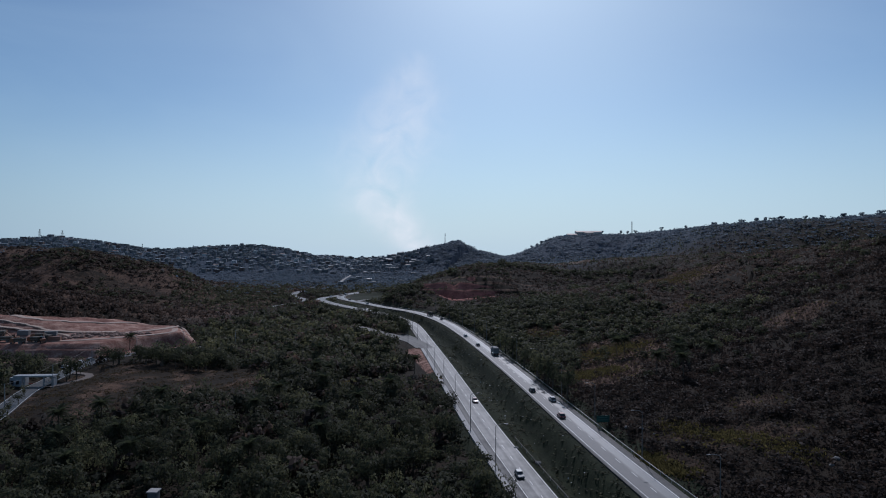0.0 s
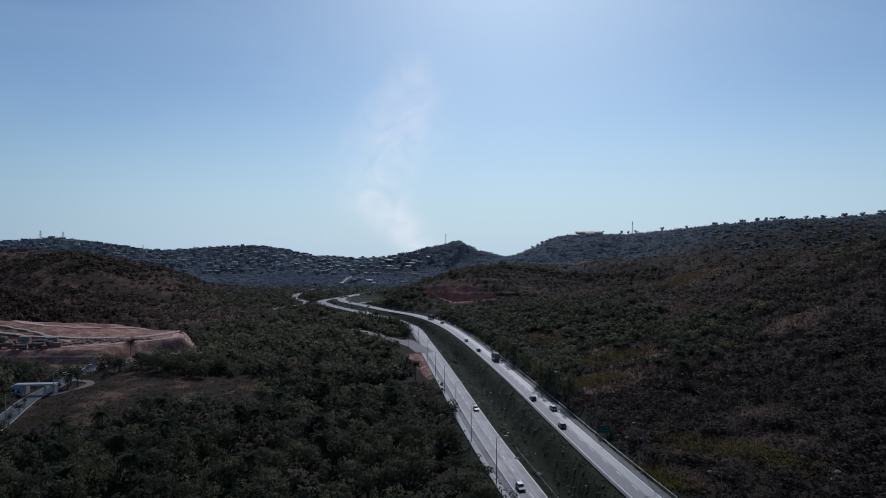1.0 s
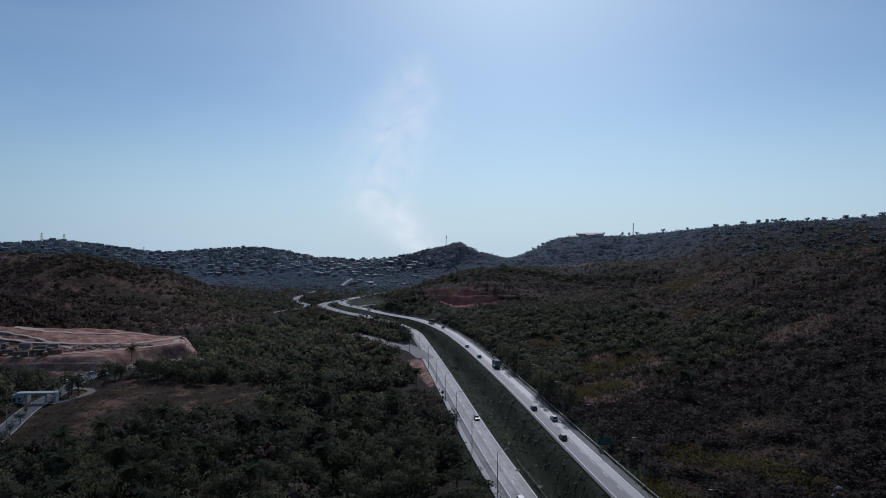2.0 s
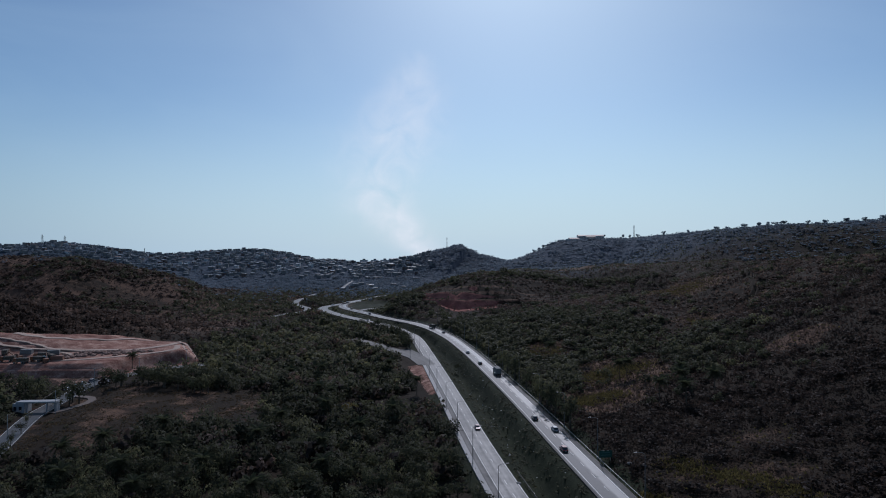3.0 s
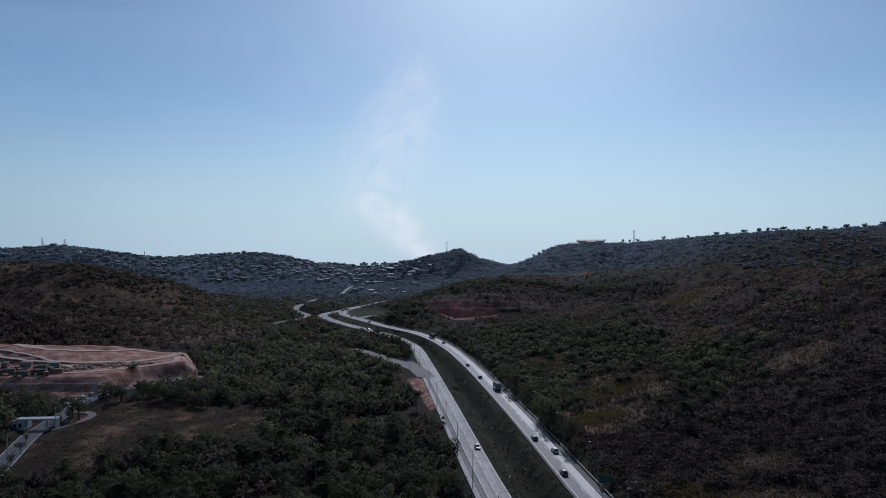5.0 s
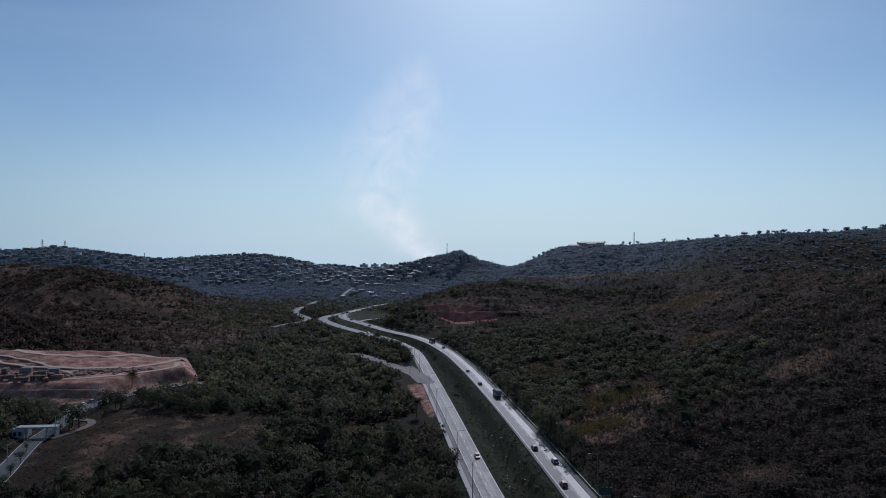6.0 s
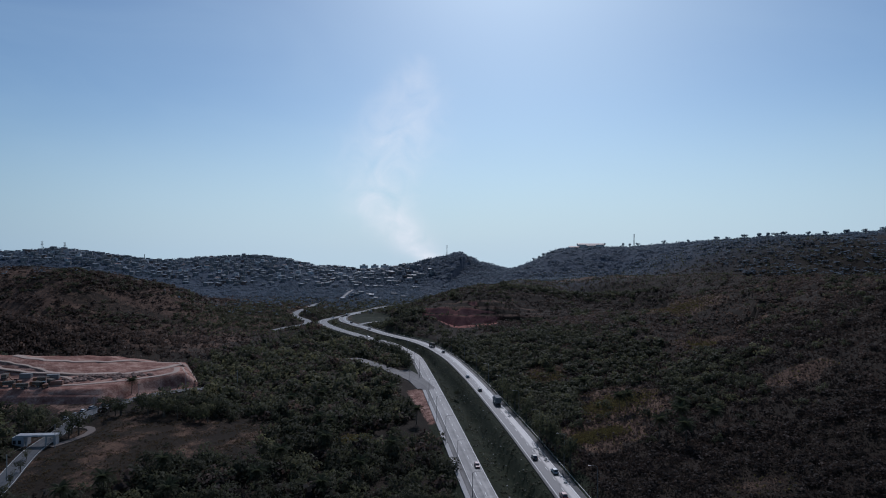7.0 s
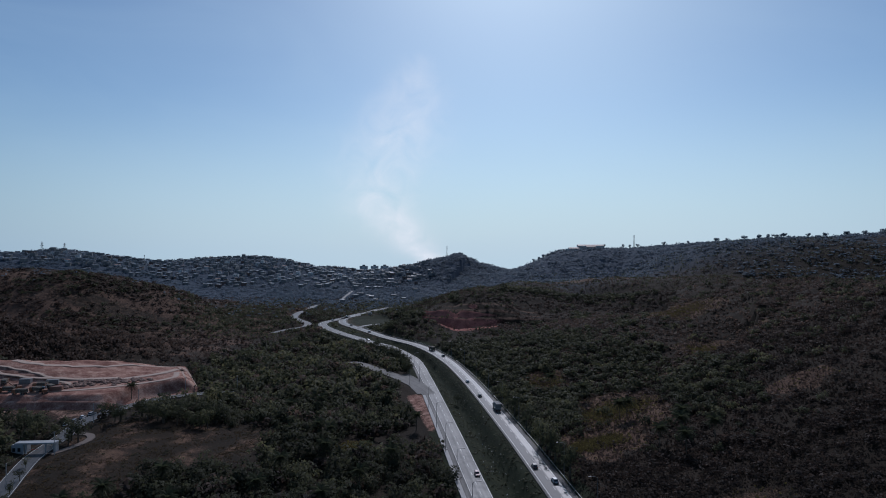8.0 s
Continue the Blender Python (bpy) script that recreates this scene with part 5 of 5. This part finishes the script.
def house(kind, w, d, h, wall, roof, flat):
    lab = {"brick": "bare brick hillside house with a fibre-cement roof", "plaster": "grey plastered hillside house with a shallow roof", "white": "whitewashed hillside house with a clay tile roof"}[kind]
    b = thing("house", lab, "house", "houses of the hillside suburb")
    bm = bmesh.new()
    box(bm, (w, d, h + 4), (0, 0, h / 2 - 2))
    part("wall", bm, wall, b)
    bm = bmesh.new()
    if flat:
        box(bm, (w + 0.5, d + 0.5, 0.25), (0, 0, h + 0.125))
        box(bm, (w + 0.2, 0.2, 0.9), (0, -d / 2, h + 0.6))
    else:
        rise = 0.12 * d
        for y, z in ((-d / 2 - 0.4, h), (d / 2 + 0.4, h + rise)):
            for x in (-w / 2 - 0.4, w / 2 + 0.4):
                bm.verts.new((x, y, z))
                bm.verts.new((x, y, z + 0.18))
        bmesh.ops.convex_hull(bm, input=bm.verts[:])
    part("roof", bm, roof, b)
    bm = bmesh.new()
    box(bm, (0.95, 0.1, 2.1), (-w * 0.3, -d / 2 - 0.03, 1.05))
    part("door", bm, DARK, b)
    first = None
    for i, (x, z) in enumerate([(0, 1.5), (w * 0.3, 1.5)] + ([(-w * 0.28, 4.3), (w * 0.1, 4.3)] if h > 5 else [])):
        if first is None:
            bm = bmesh.new()
            box(bm, (1.5, 0.12, 1.2))
            first = part("window", bm, DARK, b)
            first.matrix_basis = Matrix.Translation((x, -d / 2 - 0.03, z))
        else:
            shared("window", first.data, b, Matrix.Translation((x, -d / 2 - 0.03, z)))
    bm = bmesh.new()
    rod(bm, (w * 0.2, d * 0.1, h), (w * 0.2, d * 0.1, h + 1.6), 0.75, 0.85, 10)
    part("water_tank", bm, TANK, b, "blue plastic water tank")
    return b


TANK = plain("water_tank_blue", (0.06, 0.16, 0.32), 0.4)
HOUSES = [house("brick", 9, 9, 5.8, BRICK, ROOF, False), house("plaster", 8, 10, 5.6, PLASTER, ROOF, False), house("white", 11, 9, 3.2, WHITE, TILE, False), house("brick", 8, 8, 6.2, BRICK, CONCRETE, True), house("plaster", 12, 9, 3.2, PLASTER, ROOF, False), house("white", 9, 8, 6.0, WHITE, ROOF, False)]
HR = np.random.RandomState(9)


def suburb(x, y):
    west = smooth(-1250, -900, x) * smooth(-80, -140, x) * smooth(960, 1040, y - 0.10 * (x + 500)) * smooth(1420, 1330, y)
    east = smooth(-150, -120, x) * smooth(0, -25, x) * smooth(1020, 1060, y) * smooth(1215, 1190, y)
    low = smooth(-170, -150, x) * smooth(-20, -60, x) * smooth(800, 850, y) * smooth(1050, 1020, y) * 0.12
    return np.maximum(np.maximum(west, east), low)


places = scatter(HR, 3400, -1150, 10, 820, 1400, lambda x, y: suburb(x, y) * off_roads(x, y, 4))
kept = []
for p in places:
    if all((p[0] - q[0]) ** 2 + (p[1] - q[1]) ** 2 > 9**2 for q in kept):
        kept.append(p)
kept = np.array(kept)
gz = height(kept[:, 0], kept[:, 1])
for i, ((x, y), g) in enumerate(zip(kept[:300], gz[:300])):
    m = Matrix.Translation((x, y, g + 0.4)) @ Matrix.Rotation(HR.normal(0, 0.35) + (math.pi / 2 if HR.rand() < 0.2 else 0), 4, "Z")
    k = HR.uniform(0.62, 0.9)
    if i < 6:
        t = HOUSES[i]
        t.matrix_basis = m
    else:
        t = copy_thing(HOUSES[HR.randint(6)], m)
    t.scale = (k, k, k)
bm_w, bm_r = bmesh.new(), bmesh.new()
for (x, y), g in zip(kept[300:], gz[300:]):
    w, d, h, a = HR.uniform(5, 9), HR.uniform(5, 8), HR.choice([2.8, 4.8]), HR.normal(0, 0.3)
    box(bm_w, (w, d, h + 4), (x, y, g + h / 2 - 1.6), a)
    box(bm_r, (w + 0.7, d + 0.7, 0.25), (x, y, g + h + 0.55), a, lean=0.06)
for name, bm, mat, lab in (("far_house_walls", bm_w, PLASTER, "grey plastered walls of the packed far suburb"), ("far_house_roofs", bm_r, ROOF, "grey roofs of the packed far suburb")):
    tagged(part(name, bm, mat, None), lab, "houses", kind="stuff")


def lattice_mast(name, label, category, x, y, tall, base, arms, heads):
    g = ground_at(x, y)
    m = thing(name, label, category, at=Matrix.Translation((x, y, g)))
    corners = [(-1, -1), (1, -1), (1, 1), (-1, 1)]
    for sx, sy in corners:
        bm = bmesh.new()
        rod(bm, (sx * base / 2, sy * base / 2, -1), (sx * 0.3, sy * 0.3, tall), 0.18, 0.12, 5)
        part("leg", bm, POLE, m)
    bm = bmesh.new()
    k = 7
    for i in range(k):
        t0, t1 = i / k, (i + 1) / k
        w0, w1 = base / 2 * (1 - t0) + 0.3 * t0, base / 2 * (1 - t1) + 0.3 * t1
        for (ax, ay), (bx, by) in zip(corners, corners[1:] + corners[:1]):
            rod(bm, (ax * w0, ay * w0, tall * t0), (bx * w1, by * w1, tall * t1), 0.07, sides=4)
            rod(bm, (ax * w1, ay * w1, tall * t1), (bx * w1, by * w1, tall * t1), 0.06, sides=4)
    part("bracing", bm, POLE, m)
    for z, half in arms:
        bm = bmesh.new()
        rod(bm, (-half, 0, z), (half, 0, z), 0.14, sides=5)
        rod(bm, (-half, 0, z), (0, 0, z + 1.4), 0.08, sides=4)
        rod(bm, (half, 0, z), (0, 0, z + 1.4), 0.08, sides=4)
        part("crossarm", bm, POLE, m)
    for i in range(heads):
        bm = bmesh.new()
        a = i * 2.1
        box(bm, (0.45, 0.3, 2.2), (math.cos(a) * 0.8, math.sin(a) * 0.8, tall - 1.3 - (i // 3) * 3), a, bevel=0.05)
        part("antenna", bm, WHITE, m)
    return m


lattice_mast("radio_mast", "tall lattice radio mast on the pointed hill", "mast", 8, 1190, 23, 2.6, (), 6)
lattice_mast("radio_mast", "slender telephone mast on the long ridge", "mast", 361, 1119, 25, 2.2, (), 6)
lattice_mast("power_pylon", "grey lattice power pylon on the ridge", "pylon", -768, 1135, 19, 4, ((12, 3.5), (15, 3), (18, 2.4)), 0)
lattice_mast("power_pylon", "grey lattice power pylon beside the hilltop houses", "pylon", -726, 1137, 15, 4, ((9, 3.2), (12, 2.8), (14.5, 2.2)), 0)
lattice_mast("radio_mast", "thin mast among the suburb roofs", "mast", -650, 1290, 16, 1.6, (), 3)


def hall(x, y, w, d, h, label):
    g = ground_at(x, y)
    b = thing("long_building", label, "building", "buildings on the ridge", Matrix.Translation((x, y, g)))
    bm = bmesh.new()
    box(bm, (w, d, h + 5), (0, 0, h / 2 - 2.5))
    part("wall", bm, WHITE, b)
    bm = bmesh.new()
    prism(bm, [(-d / 2 - 0.8, h), (0, h + 2.2), (d / 2 + 0.8, h), (d / 2 + 0.8, h - 0.25), (0, h + 1.9), (-d / 2 - 0.8, h - 0.25)], w + 1.4)
    part("roof", bm, TILE, b)
    n_win = int(w / 4.5)
    wall_windows(b, -d / 2 - 0.04, 1, n_win, 2.2, 1.4, h * 0.55, 3, -w / 2 + 2.5, (w - 5) / max(n_win - 1, 1))


hall(279, 1121, 48, 12, 5.6, "long white school-like building with a clay tile roof on the ridge")
hall(250, 1112, 26, 10, 3.4, "low white building with a tile roof below the ridge")
hall(274, 1098, 16, 8, 2.8, "small white building on the slope below the ridge")
for x, y in ((236, 1104), (262, 1100)):
    bm = bmesh.new()
    box(bm, (15, 0.8, 4), (x, y, ground_at(x, y) + 0.8), 0.1, bevel=0.1)
    tagged(part("retaining_wall", bm, WHITE, None), "pale retaining wall on the slope of the ridge", "wall", "retaining walls")


def gatehouse():
    m = Matrix.Translation(along(LANE, 243, 0).translation + Vector((-2.0, -0.5, -0.6))) @ Matrix.Rotation(0.08, 4, "Z")
    g = thing("gatehouse", "white gatehouse with a flat canopy over the side road", "gatehouse", at=m)
    bm = bmesh.new()
    box(bm, (4.6, 5.0, 4.6), (-5.6, 0, 1.9), bevel=0.05)
    part("office", bm, GATE_WALL, g)
    bm = bmesh.new()
    box(bm, (1.0, 2.4, 4.2), (7.6, 0.6, 1.7), bevel=0.05)
    part("lodge", bm, GATE_WALL, g)
    bm = bmesh.new()
    box(bm, (15.6, 3.4, 0.6), (0.9, -0.6, 4.5), bevel=0.08)
    part("canopy", bm, GATE_WALL, g)
    for x in (-2.6, 5.0):
        bm = bmesh.new()
        box(bm, (0.45, 0.6, 4.6), (x, -1.8, 1.9), bevel=0.03)
        part("pillar", bm, GATE_WALL, g)
    for x in (-6.9, -4.9):
        bm = bmesh.new()
        box(bm, (1.1, 0.12, 1.5), (x, -2.53, 2.2))
        w = part("window", bm, GLASS, g)
        bm = bmesh.new()
        box(bm, (1.3, 0.2, 0.1), (x, -2.58, 1.4))
        part("sill", bm, CONCRETE, w)
    bm = bmesh.new()
    box(bm, (0.95, 0.1, 2.1), (-3.27, -1.0, 1.05), math.pi / 2)
    part("door", bm, DARK, g)
    bm = bmesh.new()
    rod(bm, (-3.1, 1.2, 1.0), (0.4, 1.2, 1.05), 0.06)
    part("barrier_arm", bm, LAMP_RED, g)


GATE_WALL = plain("grey_white_plaster", (0.34, 0.345, 0.35), 0.75, 0, 0.4, 0.8)
gatehouse()


def hut(x, y):
    h = thing("hut", "small pale concrete hut with a flat slab roof", "hut", at=Matrix.Translation((x, y, ground_at(x, y))))
    bm = bmesh.new()
    box(bm, (2.0, 2.0, 5.2), (0, 0, 1.5), bevel=0.03)
    part("wall", bm, PLASTER, h)
    bm = bmesh.new()
    box(bm, (2.5, 2.5, 0.25), (0, 0, 4.22), bevel=0.03)
    part("roof", bm, CONCRETE, h)
    bm = bmesh.new()
    box(bm, (0.8, 0.08, 1.9), (0, -1.02, 1.0))
    part("door", bm, DARK, h)


hut(-66.3, 137)


def excavator(x, y, turn):
    e = thing("excavator", "dusty orange tracked excavator on the building site", "excavator", "machines on the building site", Matrix.Translation((x, y, ground_at(x, y))) @ Matrix.Rotation(turn, 4, "Z"))
    for s in (-1.1, 1.1):
        bm = bmesh.new()
        box(bm, (0.6, 3.8, 0.9), (s, 0, 0.4), bevel=0.2)
        part("track", bm, RUBBER, e)
    bm = bmesh.new()
    box(bm, (2.6, 3.4, 1.1), (0, -0.3, 1.6), bevel=0.12)
    part("house", bm, ORANGE, e)
    bm = bmesh.new()
    box(bm, (1.0, 1.5, 1.5), (-0.75, 0.9, 2.6), bevel=0.1)
    part("cab", bm, GLASS, e)
    bm = bmesh.new()
    rod(bm, (0.4, 1.2, 1.8), (0.4, 4.2, 4.9), 0.3, 0.22, 6)
    part("boom", bm, ORANGE, e)
    bm = bmesh.new()
    rod(bm, (0.4, 4.1, 4.9), (0.4, 6.2, 2.4), 0.22, 0.16, 6)
    part("stick", bm, ORANGE, e)
    bm = bmesh.new()
    prism(bm, [(5.6, 1.2), (5.8, 2.4), (6.6, 2.5), (7.0, 1.4), (6.3, 0.9)], 1.1)
    bucket = part("bucket", bm, STEEL, e)
    bucket.location.x = 0.4


ORANGE = plain("machine_orange", (0.22, 0.085, 0.035), 0.6, 0, 0.5, 1.5)
for x, y, a in ((-212, 316, 0.6), (-231, 322, 2.2), (-240, 314, 4.0)):
    excavator(x, y, a)
TIPPER = lorry("dusty tipper lorry parked on the building site", BARK, ORANGE, 7.6, 3.0)
TIPPER["group"] = "machines on the building site"
for i, (x, y, a) in enumerate([(-218, 318, 1.3), (-224, 314, 1.5), (-214, 323, 1.0), (-234, 318, 1.8), (-244, 320, 1.2), (-242, 328, 0.4), (-221, 326, 1.7)]):
    m = Matrix.Translation((x, y, ground_at(x, y))) @ Matrix.Rotation(a, 4, "Z")
    if i:
        copy_thing(TIPPER, m)
    else:
        TIPPER.matrix_basis = m


def container(x, y, a):
    bm = bmesh.new()
    box(bm, (6, 2.4, 2.5), bevel=0.04)
    for k in range(14):
        box(bm, (0.12, 2.5, 2.2), (-2.7 + k * 0.415, 0, 0))
    o = tagged(part("container", bm, [BRICK, PLASTER, TILE][int(abs(x)) % 3], None), "steel storage container on the building site", "container", "site containers")
    o.matrix_basis = Matrix.Translation((x, y, ground_at(x, y) + 1.2)) @ Matrix.Rotation(a, 4, "Z")


for x, y, a in ((-209, 321, 0.2), (-217, 330, 0.3), (-232, 330, 0.1), (-248, 313, 0.2)):
    container(x, y, a)
# cars parked along the side road below the bank
for i, (x, y) in enumerate([(-176.5, 291), (-175.5, 297), (-173, 303), (-170, 309), (-176.8, 285), (-177, 279)]):
    k = ("white", "silver", "black", "red", "grey", "white")[i]
    t = copy_thing(CARS[k], Matrix.Translation((x, y, ground_at(x, y))) @ Matrix.Rotation(-0.25 if y > 295 else 0.1, 4, "Z"))
    t["label"] = f"{k} hatchback car parked on the verge of the side road"
    t["group"] = "cars parked below the building site"


STONE = plain("weathered_stone", (0.17, 0.16, 0.15), 0.9, 0, 0.5, 1.5)
# pale litter and boulders on the median and beyond the rail
def boulder(x, y, s):
    bm = bmesh.new()
    bmesh.ops.create_icosphere(bm, subdivisions=2, radius=s)
    for v in bm.verts:
        v.co *= 1 + 0.25 * noise.noise(v.co * 1.7 / s + Vector((x, y, 0)))
        v.co.z *= 0.6
    o = tagged(part("boulder", bm, STONE, None), "pale boulder lying among the weeds", "boulder", "boulders")
    o.location = (x, y, ground_at(x, y) + 0.2 * s)


for x, y, s in ((22, 172, 0.8), (26.5, 160, 0.9), (24, 214, 0.4), (19, 231, 0.45), (14, 250, 0.4), (22, 196, 0.4), (27, 190, 0.35), (53, 168, 0.7), (51.5, 175, 0.5), (56, 165, 0.8), (54, 156, 0.6), (58, 160, 0.4), (88, 131, 0.8), (85, 128, 0.6)):
    boulder(x, y, s)


LR = np.random.RandomState(31)
litter = scatter(LR, 420, 2, 42, 130, 330, lambda x, y: on_median(x, y) * off_roads(x, y, 0.5) * 0.5)
bm = bmesh.new()
for (x, y), g in zip(litter, height(litter[:, 0], litter[:, 1])):
    box(bm, (LR.uniform(0.15, 0.5), LR.uniform(0.15, 0.4), 0.06), (x, y, g + 0.35), LR.uniform(0, 3), lean=LR.normal(0, 0.4))
tagged(part("litter", bm, WHITE, None), "pale scraps of litter strewn over the grassy median", "litter", kind="stuff")


def earth_ribbon(points, wide, label):
    """A graded haul road that follows the ground of the building site."""
    line = spline([(*p, 0) for p in points], 2.0)
    line[:, 2] = height(line[:, 0], line[:, 1])
    ribbon("haul_road", line, -wide / 2, wide / 2, 0.16, PALE_EARTH, label, "haul road", 0.5, 0.06)


PALE_EARTH = plain("graded_pale_earth", (0.44, 0.32, 0.25), 0.95, 0, 0.6, 0.6)
earth_ribbon([(-270, 340), (-240, 336), (-212, 338), (-190, 346), (-172, 362), (-166, 378)], 4.5, "pale graded track across the building site")
earth_ribbon([(-262, 352), (-238, 352), (-214, 362), (-196, 378), (-182, 396)], 4.5, "pale graded track at the back of the site")
earth_ribbon([(-230, 320), (-206, 321), (-188, 326), (-170, 338), (-160, 352), (-164, 366)], 3.2, "pale graded track along the edge of the bank")
earth_ribbon([(-190, 396), (-177, 391), (-167, 378), (-158, 362), (-152, 354)], 1.6, "rutted pale track winding down the end of the bank")
earth_ribbon([(-186, 399), (-173, 394), (-162, 381), (-153, 365), (-148, 355)], 1.6, "second rut of the track down the end of the bank")
earth_ribbon([(-205, 330), (-232, 340), (-262, 343)], 2.6, "pale graded track climbing between two terraces")
HEAP = plain("tipped_red_earth", (0.24, 0.145, 0.11), 0.95, 0, 0.5, 0.8)
HP = np.random.RandomState(3)
bm = bmesh.new()
for _ in range(110):
    t = HP.rand()
    x, y = -212 + 38 * t + HP.normal(0, 3), 326 + 20 * t + HP.normal(0, 2.2)
    s = HP.uniform(0.8, 1.7)
    bmesh.ops.create_icosphere(bm, subdivisions=1, radius=s, matrix=Matrix.Translation((x, y, ground_at(x, y) + 0.1)) @ Matrix.Rotation(HP.uniform(0, 6), 4, "Z") @ Matrix.Diagonal((HP.uniform(0.9, 1.4), 1, 0.75, 1)))
tagged(part("earth_heaps", bm, HEAP, None), "rows of small tipped earth heaps on the site", "earth heaps", kind="stuff")
SUBURB_TREES = scatter(HR, 5600, -900, 0, 900, 1330, lambda x, y: suburb(x, y) * 0.8)
k = len(SUBURB_TREES)
r = HR.uniform(2.0, 4.2, k)
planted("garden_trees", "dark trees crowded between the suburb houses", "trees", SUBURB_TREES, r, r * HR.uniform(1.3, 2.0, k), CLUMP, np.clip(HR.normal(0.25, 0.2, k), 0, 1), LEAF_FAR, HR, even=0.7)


# ---- smoke far behind the hills ----
def smoke_material():
    m, n, l, s = material("smoke")
    co = n.new("ShaderNodeTexCoord")
    at = n.new("ShaderNodeAttribute")
    at.attribute_name = "smoke_amount"
    t = n.new("ShaderNodeTexNoise")
    t.inputs["Scale"].default_value, t.inputs["Detail"].default_value, t.inputs["Roughness"].default_value, t.inputs["Distortion"].default_value = 0.005, 5.0, 0.55, 0.6
    l.new(co.outputs["Object"], t.inputs["Vector"])
    r = n.new("ShaderNodeMapRange")
    r.inputs["From Min"].default_value, r.inputs["From Max"].default_value = 0.22, 0.74
    l.new(t.outputs[0], r.inputs["Value"])
    fac = math_node(n, l, "MULTIPLY", r.outputs[0], at.outputs["Fac"], True)
    # the smoke sheet glows by itself, in place of sunlight caught in smoke
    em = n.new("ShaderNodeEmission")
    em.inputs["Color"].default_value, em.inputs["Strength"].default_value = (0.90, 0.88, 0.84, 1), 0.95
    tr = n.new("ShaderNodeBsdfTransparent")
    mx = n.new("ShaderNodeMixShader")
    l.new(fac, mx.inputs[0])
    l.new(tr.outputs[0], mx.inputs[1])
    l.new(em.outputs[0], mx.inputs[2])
    l.new(mx.outputs[0], n["Material Output"].inputs["Surface"])
    return m


def build_smoke():
    """A backdrop of thin smoke, 4 km off: a leaning column that spreads as it rises."""
    nx, nz = 40, 60
    X, Z = np.meshgrid(np.linspace(-1100, 700, nx), np.linspace(-250, 1600, nz))
    x, z = X.ravel(), Z.ravel()
    mid = np.interp(z, [-200, 60, 330, 560, 900, 1150, 1400], [150, -170, -440, -430, -330, -230, -200])
    wide = np.interp(z, [-200, 60, 330, 560, 900, 1150, 1400], [60, 130, 210, 290, 320, 230, 110])
    strength = np.interp(z, [-200, 50, 330, 560, 900, 1150, 1380, 1480], [1.0, 0.9, 0.8, 0.48, 0.46, 0.5, 0.3, 0])
    dens = strength * np.exp(-(((x - mid) / wide) ** 2))
    me = bpy.data.meshes.new("backdrop")
    i = (np.arange(nz - 1)[:, None] * nx + np.arange(nx - 1)[None]).ravel()
    me.from_pydata(np.stack([x, 4200 + 0 * x, z], 1).tolist(), [], np.stack([i, i + 1, i + nx + 1, i + nx], 1).tolist())
    at = me.attributes.new("smoke_amount", "FLOAT", "POINT")
    at.data.foreach_set("value", dens.astype(np.float32))
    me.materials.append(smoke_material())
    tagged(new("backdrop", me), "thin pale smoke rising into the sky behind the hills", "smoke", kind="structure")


build_smoke()
